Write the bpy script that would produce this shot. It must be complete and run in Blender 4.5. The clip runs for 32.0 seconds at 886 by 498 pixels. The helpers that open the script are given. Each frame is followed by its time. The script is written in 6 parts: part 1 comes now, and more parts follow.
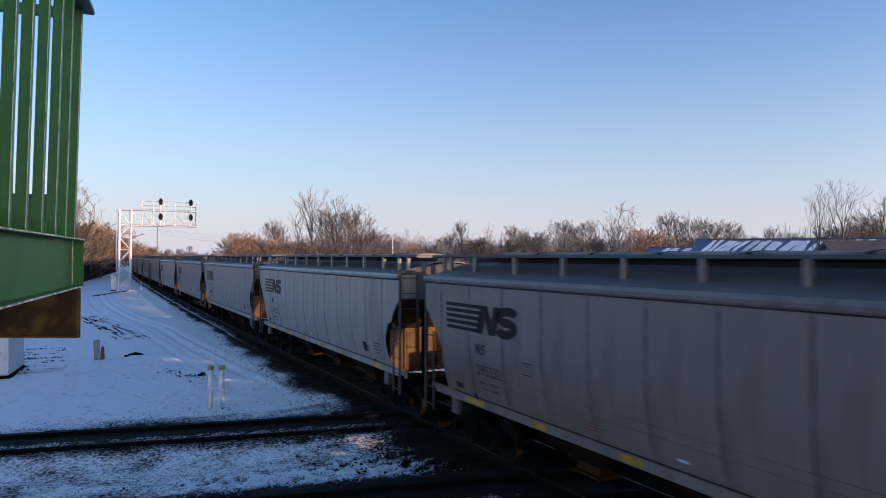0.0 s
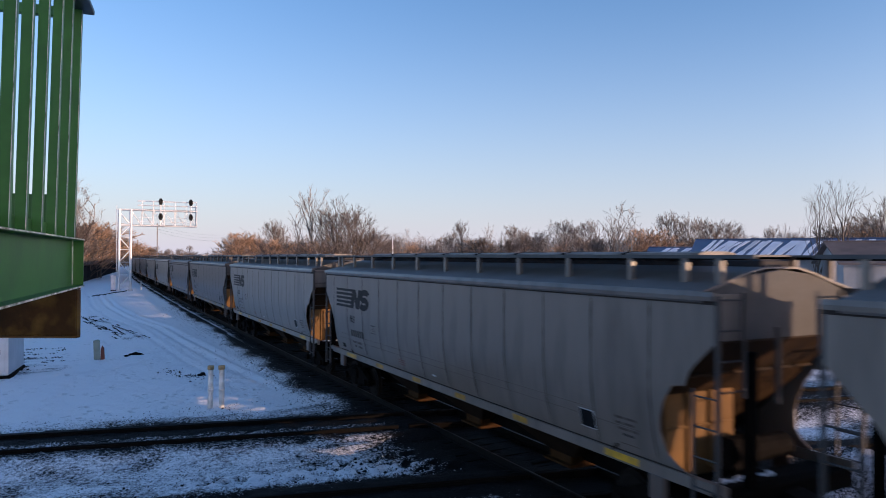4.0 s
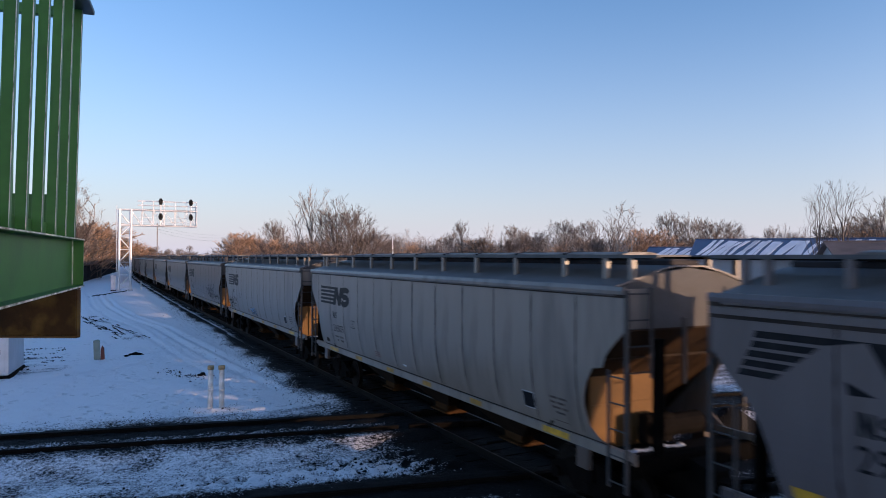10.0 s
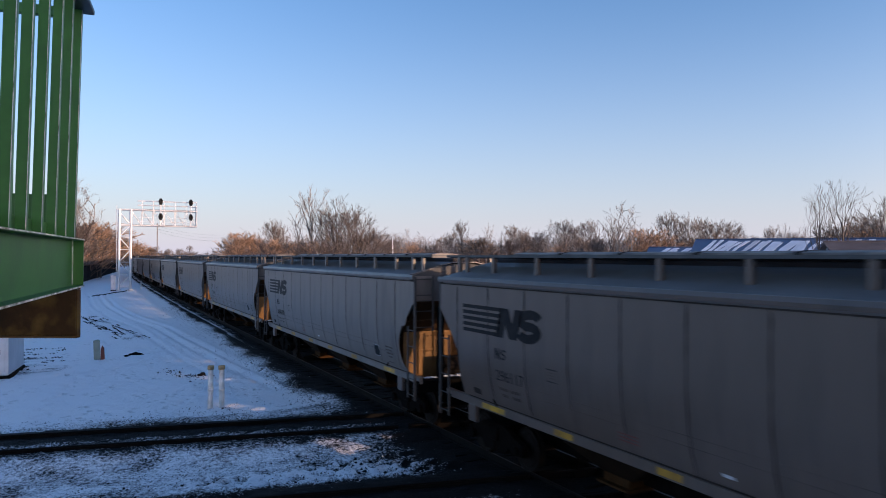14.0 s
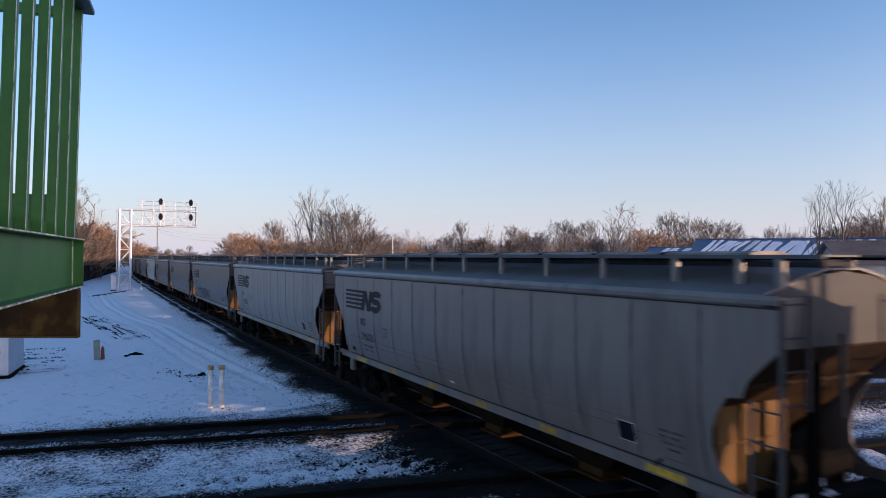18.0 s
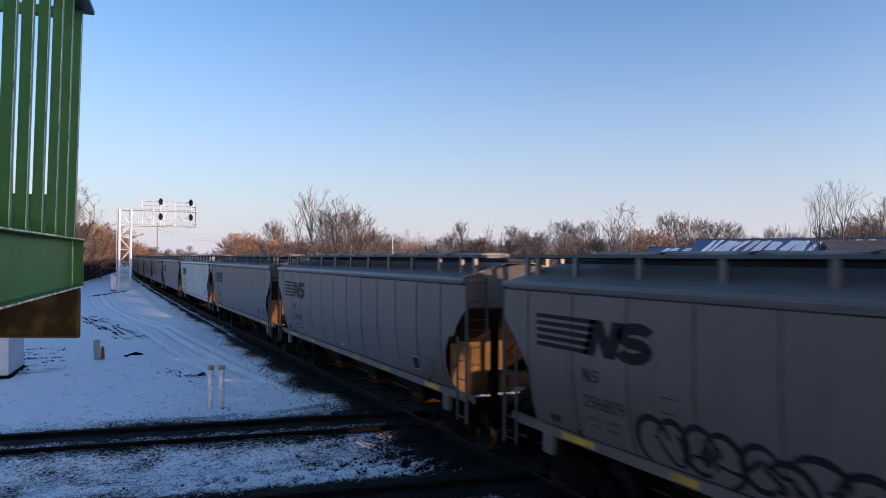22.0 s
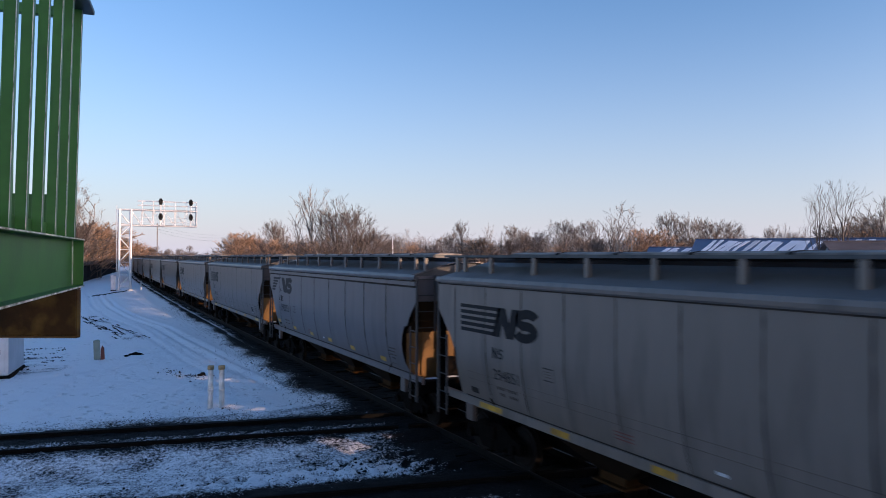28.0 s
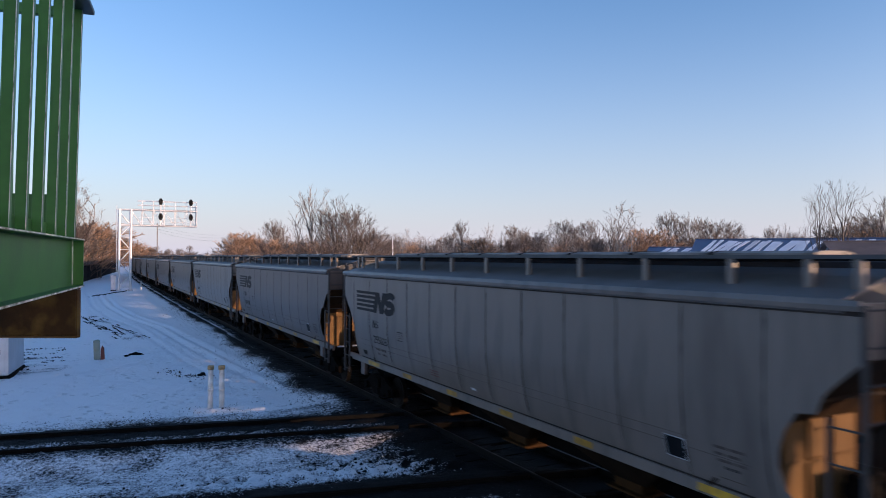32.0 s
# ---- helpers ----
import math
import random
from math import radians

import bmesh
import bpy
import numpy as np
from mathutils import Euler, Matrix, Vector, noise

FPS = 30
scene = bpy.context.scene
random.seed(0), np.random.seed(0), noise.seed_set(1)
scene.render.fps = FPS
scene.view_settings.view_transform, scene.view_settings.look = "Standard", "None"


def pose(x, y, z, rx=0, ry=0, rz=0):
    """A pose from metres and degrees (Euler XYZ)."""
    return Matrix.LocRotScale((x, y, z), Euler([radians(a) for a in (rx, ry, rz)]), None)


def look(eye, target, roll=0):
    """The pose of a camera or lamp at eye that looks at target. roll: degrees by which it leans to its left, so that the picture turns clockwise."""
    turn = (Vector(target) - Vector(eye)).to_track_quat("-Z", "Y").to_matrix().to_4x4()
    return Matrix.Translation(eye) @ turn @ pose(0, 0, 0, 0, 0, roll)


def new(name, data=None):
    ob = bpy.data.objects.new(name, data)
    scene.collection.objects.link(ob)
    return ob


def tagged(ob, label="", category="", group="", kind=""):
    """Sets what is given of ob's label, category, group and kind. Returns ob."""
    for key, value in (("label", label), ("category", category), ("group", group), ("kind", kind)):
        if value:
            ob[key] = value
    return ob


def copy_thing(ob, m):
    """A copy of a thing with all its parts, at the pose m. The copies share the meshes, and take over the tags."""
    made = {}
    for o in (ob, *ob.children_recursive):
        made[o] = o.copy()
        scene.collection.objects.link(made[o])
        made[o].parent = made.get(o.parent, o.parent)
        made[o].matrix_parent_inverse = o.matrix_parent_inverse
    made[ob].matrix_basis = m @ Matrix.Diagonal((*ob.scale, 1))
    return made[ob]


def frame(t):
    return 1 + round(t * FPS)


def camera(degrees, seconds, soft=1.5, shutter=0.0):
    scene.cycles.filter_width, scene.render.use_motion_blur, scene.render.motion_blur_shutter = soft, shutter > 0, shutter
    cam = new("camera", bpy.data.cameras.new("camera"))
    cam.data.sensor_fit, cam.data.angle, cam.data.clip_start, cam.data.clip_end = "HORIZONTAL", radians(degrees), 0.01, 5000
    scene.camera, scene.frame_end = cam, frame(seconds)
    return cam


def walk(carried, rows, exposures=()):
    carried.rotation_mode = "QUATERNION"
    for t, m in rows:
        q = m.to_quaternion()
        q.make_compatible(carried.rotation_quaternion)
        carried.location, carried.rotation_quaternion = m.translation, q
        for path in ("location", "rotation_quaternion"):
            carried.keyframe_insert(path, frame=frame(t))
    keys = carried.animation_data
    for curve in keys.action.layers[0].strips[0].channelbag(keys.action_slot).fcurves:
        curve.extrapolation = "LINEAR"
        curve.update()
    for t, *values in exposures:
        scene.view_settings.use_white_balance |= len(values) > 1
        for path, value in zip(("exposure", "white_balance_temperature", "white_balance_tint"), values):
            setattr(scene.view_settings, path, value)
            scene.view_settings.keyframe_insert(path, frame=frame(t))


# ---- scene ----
# ---- camera: stands still on a raised deck beside the line ----
EYE = (0.0, 0.0, 4.561)
cam = camera(65.39, 32.0, soft=0.95, shutter=0.3)
VIEW = pose(*EYE, 90.66, -0.17, -27.29)
walk(cam, [(0.0, VIEW), (32.0, VIEW)], exposures=((0.0, 1.27, 5800, 22), (32.0, 1.27, 5800, 22)))

# ---- daylight: low winter sun beyond the train, clear sky ----
SUN_EL, SUN_AZ = 4.4, 142.0
world = bpy.data.worlds.new("world")
scene.world = world
world.use_nodes = True
wn = world.node_tree.nodes
sky = wn.new("ShaderNodeTexSky")
sky.sky_type = "NISHITA"
sky.sun_disc = False
sky.sun_elevation, sky.sun_rotation = radians(SUN_EL), radians(SUN_AZ)
sky.air_density, sky.dust_density, sky.ozone_density = 1.0, 0.2, 2.7
wn["Background"].inputs["Strength"].default_value = 0.152
# pale winter haze thickens towards the horizon all round
wl = world.node_tree.links
wco, wsep, wmap, wpow, wmix = (wn.new(k) for k in ("ShaderNodeTexCoord", "ShaderNodeSeparateXYZ", "ShaderNodeMapRange", "ShaderNodeMath", "ShaderNodeMix"))
wl.new(wco.outputs["Generated"], wsep.inputs[0])
wl.new(wsep.outputs["Z"], wmap.inputs["Value"])
wmap.inputs["From Min"].default_value, wmap.inputs["From Max"].default_value = 0.0, 0.45
wmap.inputs["To Min"].default_value, wmap.inputs["To Max"].default_value = 0.97, 0.0
wpow.operation = "POWER"
wl.new(wmap.outputs[0], wpow.inputs[0])
wpow.inputs[1].default_value = 2.2
wmix.data_type = "RGBA"
wl.new(wpow.outputs[0], wmix.inputs[0]), wl.new(sky.outputs[0], wmix.inputs[6])
# the haze glows warm round the low sun
wdot, wclamp, wpow2, wglow = (wn.new(k) for k in ("ShaderNodeVectorMath", "ShaderNodeMapRange", "ShaderNodeMath", "ShaderNodeMix"))
wdot.operation, wpow2.operation, wglow.data_type = "DOT_PRODUCT", "POWER", "RGBA"
wl.new(wco.outputs["Generated"], wdot.inputs[0])
wdot.inputs[1].default_value = (math.sin(radians(SUN_AZ)), math.cos(radians(SUN_AZ)), 0.08)
wl.new(wdot.outputs["Value"], wclamp.inputs["Value"]), wl.new(wclamp.outputs[0], wpow2.inputs[0])
wpow2.inputs[1].default_value = 2.5
wl.new(wpow2.outputs[0], wglow.inputs[0])
wglow.inputs[6].default_value, wglow.inputs[7].default_value = (1.88, 1.845, 1.92, 1), (26.0, 18.5, 13.6, 1)
wl.new(wglow.outputs[2], wmix.inputs[7])
wl.new(wmix.outputs[2], wn["Background"].inputs["Color"])
sun = new("sun", bpy.data.lights.new("sun", "SUN"))
sun.data.energy, sun.data.angle, sun.data.color = 2.0, radians(0.5), (1.0, 0.66, 0.36)
sun_dir = Vector((math.sin(radians(SUN_AZ)) * math.cos(radians(SUN_EL)), math.cos(radians(SUN_AZ)) * math.cos(radians(SUN_EL)), math.sin(radians(SUN_EL))))
sun.matrix_world = look(sun_dir * 200, (0, 0, 0))


# ---- materials ----
def material(name, base, rough=0.6, metal=0.0, vary=0.25, scale=3.0, grain=60.0, bump=0.15, dirt=None, dirt_amount=0.4, dirt_scale=1.2, stretch=(1, 1, 1), piece=0.0, depth=0.01, gloss=0.5):
    """Procedural surface: broad stains, fine grain, relief and an optional second colour, mostly dirt."""
    m = bpy.data.materials.new(name)
    m.use_nodes = True
    n, l = m.node_tree.nodes, m.node_tree.links
    b = n["Principled BSDF"]
    co = n.new("ShaderNodeTexCoord")
    mp = n.new("ShaderNodeMapping")
    mp.inputs["Scale"].default_value = stretch
    l.new(co.outputs["Object"], mp.inputs["Vector"])
    big, fine = n.new("ShaderNodeTexNoise"), n.new("ShaderNodeTexNoise")
    big.inputs["Scale"].default_value, big.inputs["Detail"].default_value = scale, 5
    fine.inputs["Scale"].default_value, fine.inputs["Detail"].default_value = grain, 3
    for t in (big, fine):
        l.new(mp.outputs[0], t.inputs["Vector"])
    ramp = n.new("ShaderNodeMapRange")
    ramp.inputs["From Min"].default_value, ramp.inputs["From Max"].default_value = 0.3, 0.7
    ramp.inputs["To Min"].default_value, ramp.inputs["To Max"].default_value = 1 - vary, 1 + vary
    l.new(big.outputs["Fac"], ramp.inputs["Value"])
    last = ramp.outputs[0]
    grainy = n.new("ShaderNodeMapRange")
    grainy.inputs["To Min"].default_value, grainy.inputs["To Max"].default_value = 1 - vary * 0.6, 1 + vary * 0.6
    l.new(fine.outputs["Fac"], grainy.inputs["Value"])
    mul = n.new("ShaderNodeMath")
    mul.operation = "MULTIPLY"
    l.new(last, mul.inputs[0]), l.new(grainy.outputs[0], mul.inputs[1])
    last = mul.outputs[0]
    if piece:
        info, pr, m2 = n.new("ShaderNodeObjectInfo"), n.new("ShaderNodeMapRange"), n.new("ShaderNodeMath")
        pr.inputs["To Min"].default_value, pr.inputs["To Max"].default_value = 1 - piece, 1 + piece
        m2.operation = "MULTIPLY"
        l.new(info.outputs["Random"], pr.inputs["Value"]), l.new(last, m2.inputs[0]), l.new(pr.outputs[0], m2.inputs[1])
        last = m2.outputs[0]
    tint = n.new("ShaderNodeMix")
    tint.data_type, tint.blend_type = "RGBA", "MULTIPLY"
    tint.inputs[0].default_value = 1.0
    tint.inputs[6].default_value = (*base, 1)
    l.new(last, tint.inputs[7])
    colour = tint.outputs[2]
    if dirt:
        spots, dr, mix = n.new("ShaderNodeTexNoise"), n.new("ShaderNodeMapRange"), n.new("ShaderNodeMix")
        spots.inputs["Scale"].default_value, spots.inputs["Detail"].default_value = dirt_scale, 8
        l.new(mp.outputs[0], spots.inputs["Vector"])
        dr.inputs["From Min"].default_value, dr.inputs["From Max"].default_value = 0.48, 0.68
        dr.inputs["To Max"].default_value = dirt_amount
        l.new(spots.outputs["Fac"], dr.inputs["Value"])
        mix.data_type = "RGBA"
        l.new(dr.outputs[0], mix.inputs[0]), l.new(colour, mix.inputs[6])
        mix.inputs[7].default_value = (*dirt, 1)
        colour = mix.outputs[2]
    l.new(colour, b.inputs["Base Color"])
    b.inputs["Roughness"].default_value, b.inputs["Metallic"].default_value = rough, metal
    b.inputs["Specular IOR Level"].default_value = gloss
    bp = n.new("ShaderNodeBump")
    bp.inputs["Strength"].default_value, bp.inputs["Distance"].default_value = bump, depth
    l.new(fine.outputs["Fac"], bp.inputs["Height"])
    l.new(bp.outputs[0], b.inputs["Normal"])
    return m


# grey freight-car paint, with streaks running down
def paint(name, base, dirt=(0.07, 0.055, 0.045)):
    return material(name, base, rough=0.36, vary=0.10, scale=0.8, grain=9, bump=0.05, dirt=dirt, dirt_amount=0.5, dirt_scale=1.4, stretch=(1.6, 1.6, 0.28), piece=0.04)


PAINTS = {
    "grey": paint("grey_paint", (0.190, 0.153, 0.126)),
    "tan": paint("warm_grey_paint", (0.124, 0.091, 0.073)),
    "blue": paint("cool_grey_paint", (0.122, 0.101, 0.098)),
    "light": paint("pale_grey_paint", (0.240, 0.198, 0.162)),
    "pale": paint("light_grey_paint", (0.315, 0.275, 0.222)),
    "white": paint("white_paint", (0.58, 0.535, 0.47), dirt=(0.20, 0.18, 0.155)),
}
ROOF = material("roof_grey", (0.165, 0.145, 0.135), rough=0.55, vary=0.2, scale=0.7, grain=12, bump=0.05, dirt=(0.2, 0.19, 0.18), dirt_amount=0.5)
HATCH = material("weathered_hatch", (0.21, 0.185, 0.165), rough=0.6, vary=0.3, scale=1.3, grain=15, dirt=(0.06, 0.05, 0.045), dirt_amount=0.7, dirt_scale=2.2)
# grime of seams and joints; also paints the shadow line below the eave
SEAM = material("seam_grime_eave_shade", (0.042, 0.033, 0.028), rough=0.8, vary=0.5, scale=1.1, grain=20, stretch=(1, 1, 0.5), gloss=0.15)
LIGHTSEAM = material("faint_weld_grime", (0.078, 0.064, 0.054), rough=0.8, vary=0.45, scale=1.1, grain=20, stretch=(1, 1, 0.5), gloss=0.15)
STREAK = material("faint_grime", (0.12, 0.095, 0.08), rough=0.7, vary=0.4, scale=1.1, grain=20, gloss=0.15)
# rust, grime and steel below the body, darkened further to carry the shade there
RUSTY = material("shaded_rusty_primer", (0.036, 0.019, 0.0075), rough=0.75, vary=0.3, scale=1.5, grain=25, dirt=(0.014, 0.009, 0.006), dirt_amount=0.8, gloss=0.15)
HOPPER = material("shaded_stained_hopper", (0.022, 0.012, 0.006), rough=0.8, vary=0.35, scale=1.5, grain=25, dirt=(0.016, 0.010, 0.007), dirt_amount=0.7, gloss=0.15)
# black that stands in for shade on the car ends
SHADE_BLACK = material("shade_black", (0.003, 0.0025, 0.0022), rough=0.9, vary=0.3, scale=3, grain=40, gloss=0.04)
UNDER = material("shaded_underframe_grime", (0.0075, 0.0062, 0.0055), rough=0.9, vary=0.4, scale=3, grain=40, gloss=0.06)
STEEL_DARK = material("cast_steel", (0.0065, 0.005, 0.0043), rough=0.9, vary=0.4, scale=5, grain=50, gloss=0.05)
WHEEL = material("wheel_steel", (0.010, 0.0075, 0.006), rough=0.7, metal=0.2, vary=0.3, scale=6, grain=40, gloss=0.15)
GALV = material("galvanised_walkway", (0.075, 0.073, 0.072), rough=0.6, metal=0.1, vary=0.25, scale=3, grain=50)
LADDER = material("ladder_grey", (0.045, 0.040, 0.037), rough=0.6, vary=0.25, scale=3, grain=40)
BLACK = material("black_stencil", (0.006, 0.006, 0.008), rough=0.5, vary=0.2, scale=3, grain=40, dirt=(0.02, 0.02, 0.02), dirt_amount=0.5, dirt_scale=5, gloss=0.15)
DARKSTENCIL = material("dark_stencil", (0.028, 0.026, 0.027), rough=0.7, vary=0.35, scale=5, grain=30, gloss=0.15)
FADED = material("faded_stencil", (0.06, 0.053, 0.048), rough=0.7, vary=0.3, scale=4, grain=30, gloss=0.15)
RED = material("red_stencil", (0.20, 0.06, 0.05), rough=0.6, vary=0.3)
YELLOW = material("yellow_reflector", (0.42, 0.215, 0.012), rough=0.5, vary=0.3, scale=4, grain=30, dirt=(0.16, 0.09, 0.03), dirt_amount=0.6, dirt_scale=5)
BRIGHT_YELLOW = material("bright_yellow_reflector", (0.60, 0.33, 0.012), rough=0.4, vary=0.2, scale=4, grain=30, dirt=(0.25, 0.17, 0.06), dirt_amount=0.6, dirt_scale=5)
WHITE = material("white_sticker", (0.7, 0.7, 0.7), rough=0.5, vary=0.1)
TAG_BLACK = material("spray_black", (0.013, 0.013, 0.015), rough=0.6, vary=0.3, gloss=0.15)
TAG_BLUE = material("spray_blue", (0.22, 0.36, 0.52), rough=0.6, vary=0.3, gloss=0.15)
# rails, ties and stones below: shade under the train deepens their colours
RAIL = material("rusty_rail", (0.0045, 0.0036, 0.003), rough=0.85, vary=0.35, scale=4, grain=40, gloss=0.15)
RAILHEAD = material("polished_railhead", (0.022, 0.019, 0.017), rough=0.55, metal=1.0, vary=0.15, scale=4, grain=40, bump=0.03)
# dark tone that paints the shaded gap beneath the walkways
ROOFDARK = material("roof_gap_shade", (0.05, 0.044, 0.042), rough=0.75, vary=0.3, scale=1.0, grain=15, gloss=0.15)
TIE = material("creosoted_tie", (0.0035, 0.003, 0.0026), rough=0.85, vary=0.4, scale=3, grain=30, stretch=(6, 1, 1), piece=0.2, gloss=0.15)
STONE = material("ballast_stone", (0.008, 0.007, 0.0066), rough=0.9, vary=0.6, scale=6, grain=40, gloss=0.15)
CLOD = material("dirty_snow_clod", (0.62, 0.63, 0.66), rough=0.7, vary=0.2, scale=6, grain=30)
# bulkhead paint made darker than the sides, to dim its sunlit part
ENDPAINT = material("darkened_end_paint", (0.100, 0.096, 0.094), rough=0.7, vary=0.22, scale=1.2, grain=20, dirt=(0.05, 0.042, 0.035), dirt_amount=0.5, gloss=0.2)
GREYSNOW = material("dirty_berm_snow", (0.40, 0.38, 0.385), rough=0.8, vary=0.45, scale=5, grain=30, gloss=0.15)
GREEN = material("green_enamel", (0.035, 0.146, 0.024), rough=0.45, vary=0.16, scale=2.2, grain=25, bump=0.05, dirt=(0.015, 0.07, 0.02), dirt_amount=0.5, dirt_scale=2, gloss=0.35)
GATE = material("stained_gate", (0.05, 0.023, 0.007), rough=0.8, vary=0.35, scale=3, grain=25, gloss=0.1)
OCHRE = material("ochre_plate", (0.165, 0.088, 0.031), rough=0.7, vary=0.25, scale=1.5, grain=25, dirt=(0.12, 0.07, 0.03), dirt_amount=0.6, gloss=0.15)
# speckled pale tone that paints sun glints on deck edges and weld
GLINT = material("bright_edge_glint", (0.60, 0.58, 0.52), rough=0.5, vary=0.5, scale=14, grain=50, dirt=(0.10, 0.09, 0.035), dirt_amount=1.0, dirt_scale=11)
CAPBLUE = material("dark_cap_plate", (0.02, 0.035, 0.04), rough=0.4, vary=0.2)
# the yellow second colour paints patches of sunlight on the brown steel
BROWN = material("brown_beam_sun_patches", (0.055, 0.028, 0.007), rough=0.6, vary=0.45, scale=2.5, grain=30, stretch=(1, 0.4, 1), dirt=(0.26, 0.16, 0.03), dirt_amount=0.75, dirt_scale=2.4, gloss=0.15)
SILVER = material("aluminium_paint", (0.72, 0.70, 0.68), rough=0.45, metal=0.2, vary=0.12, scale=2, grain=30)
SIGBLACK = material("signal_black", (0.012, 0.012, 0.012), rough=0.5, vary=0.2)
CABINET = material("cabinet_silver", (0.55, 0.57, 0.6), rough=0.4, metal=0.4, vary=0.1, scale=1.5, grain=30)
PVC = material("white_pvc", (0.82, 0.79, 0.74), rough=0.5, vary=0.12, scale=5, grain=30, dirt=(0.35, 0.28, 0.2), dirt_amount=0.5, dirt_scale=3)
CAPTAN = material("tan_cap", (0.45, 0.30, 0.14), rough=0.6, vary=0.2)
MARKER = material("marker_grey_green", (0.22, 0.28, 0.24), rough=0.6, vary=0.2)
MARKRED = material("marker_red", (0.13, 0.03, 0.018), rough=0.6, vary=0.2)
DARKWOOD = material("dark_hedge_fence", (0.012, 0.011, 0.012), rough=0.9, vary=0.4, gloss=0.1)
BARK = material("bark_brown", (0.12, 0.085, 0.06), rough=0.9, vary=0.3, scale=2, grain=15)
BARK_PALE = material("bark_pale", (0.26, 0.22, 0.18), rough=0.9, vary=0.3, scale=2, grain=15)
BARK_GREY = material("bark_grey", (0.11, 0.09, 0.075), rough=0.9, vary=0.3, scale=2, grain=15)
TWIG_ORANGE = material("twig_orange", (0.36, 0.22, 0.13), rough=0.9, vary=0.3, scale=0.6, grain=8)
TWIG_BROWN = material("twig_brown", (0.165, 0.125, 0.10), rough=0.9, vary=0.3, scale=0.6, grain=8)
NEEDLE = material("conifer_needles", (0.025, 0.045, 0.025), rough=0.9, vary=0.4)
ROOFBLUE = material("blue_metal_roof", (0.07, 0.11, 0.19), rough=0.5, metal=0.1, vary=0.15, scale=0.3, grain=6)
WALLPANEL = material("wall_cladding", (0.28, 0.28, 0.28), rough=0.6, vary=0.15, scale=0.5, grain=8)
BROWNROOF = material("brown_shingle_roof", (0.13, 0.10, 0.09), rough=0.85, vary=0.25, scale=0.7, grain=10)
POLE = material("weathered_pole", (0.20, 0.16, 0.13), rough=0.85, vary=0.3)
WIRE = material("overhead_wire", (0.03, 0.03, 0.03), rough=0.6)
GLASS_DARK = material("dark_lens", (0.02, 0.02, 0.02), rough=0.1, vary=0.05)


def snow_material():
    """Snow that gives way to dark ballast by the mesh attribute 'ballast', broken up by noise."""
    m = bpy.data.materials.new("snow_and_ballast")
    m.use_nodes = True
    n, l = m.node_tree.nodes, m.node_tree.links
    b = n["Principled BSDF"]
    co, at = n.new("ShaderNodeTexCoord"), n.new("ShaderNodeAttribute")
    at.attribute_name = "ballast"
    n1, n2, n3, n4 = (n.new("ShaderNodeTexNoise") for _ in range(4))
    for t, s, d in ((n1, 0.9, 9), (n2, 13.0, 4), (n3, 36.0, 4), (n4, 2.6, 10)):
        t.inputs["Scale"].default_value, t.inputs["Detail"].default_value = s, d
        l.new(co.outputs["Object"], t.inputs["Vector"])
    add = n.new("ShaderNodeMath")
    add.operation = "MULTIPLY_ADD"
    l.new(n2.outputs["Fac"], add.inputs[0])
    add.inputs[1].default_value = 1.3
    l.new(at.outputs["Fac"], add.inputs[2])
    add2 = n.new("ShaderNodeMath")
    add2.operation = "MULTIPLY_ADD"
    l.new(n1.outputs["Fac"], add2.inputs[0])
    add2.inputs[1].default_value = 0.4
    l.new(add.outputs[0], add2.inputs[2])
    n2.inputs["Roughness"].default_value = 0.68
    add3 = n.new("ShaderNodeMath")
    add3.operation = "MULTIPLY_ADD"
    l.new(n3.outputs["Fac"], add3.inputs[0])
    add3.inputs[1].default_value = 0.6
    n4.inputs["Roughness"].default_value = 0.72
    add4 = n.new("ShaderNodeMath")
    add4.operation = "MULTIPLY_ADD"
    l.new(n4.outputs["Fac"], add4.inputs[0])
    add4.inputs[1].default_value = 0.5
    l.new(add2.outputs[0], add4.inputs[2]), l.new(add4.outputs[0], add3.inputs[2])
    mr = n.new("ShaderNodeMapRange")
    mr.inputs["From Min"].default_value, mr.inputs["From Max"].default_value = 1.78, 1.88
    l.new(add3.outputs[0], mr.inputs["Value"])
    snow, dirt, mix = n.new("ShaderNodeMix"), n.new("ShaderNodeMix"), n.new("ShaderNodeMix")
    for q in (snow, dirt, mix):
        q.data_type = "RGBA"
    snow.inputs[6].default_value, snow.inputs[7].default_value = (0.95, 0.915, 0.92, 1), (0.99, 0.96, 0.95, 1)
    # bare ballast nearly black: the deep shade by the train is in its colour
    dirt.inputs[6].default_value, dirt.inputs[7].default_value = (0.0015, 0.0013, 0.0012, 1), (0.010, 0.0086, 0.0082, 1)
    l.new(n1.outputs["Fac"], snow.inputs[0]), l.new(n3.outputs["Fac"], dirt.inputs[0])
    # grey, trodden snow shades in before bare ballast shows
    worn, wr = n.new("ShaderNodeMix"), n.new("ShaderNodeMapRange")
    worn.data_type = "RGBA"
    wr.inputs["From Min"].default_value, wr.inputs["From Max"].default_value, wr.inputs["To Max"].default_value = 1.50, 1.80, 0.85
    l.new(add3.outputs[0], wr.inputs["Value"]), l.new(wr.outputs[0], worn.inputs[0])
    # trodden hollows, scattered in groups, with their shade tinted in grey
    vo, hollow, group, both = n.new("ShaderNodeTexVoronoi"), n.new("ShaderNodeMapRange"), n.new("ShaderNodeMapRange"), n.new("ShaderNodeMath")
    vo.voronoi_dimensions = "2D"
    vo.inputs["Scale"].default_value = 2.3
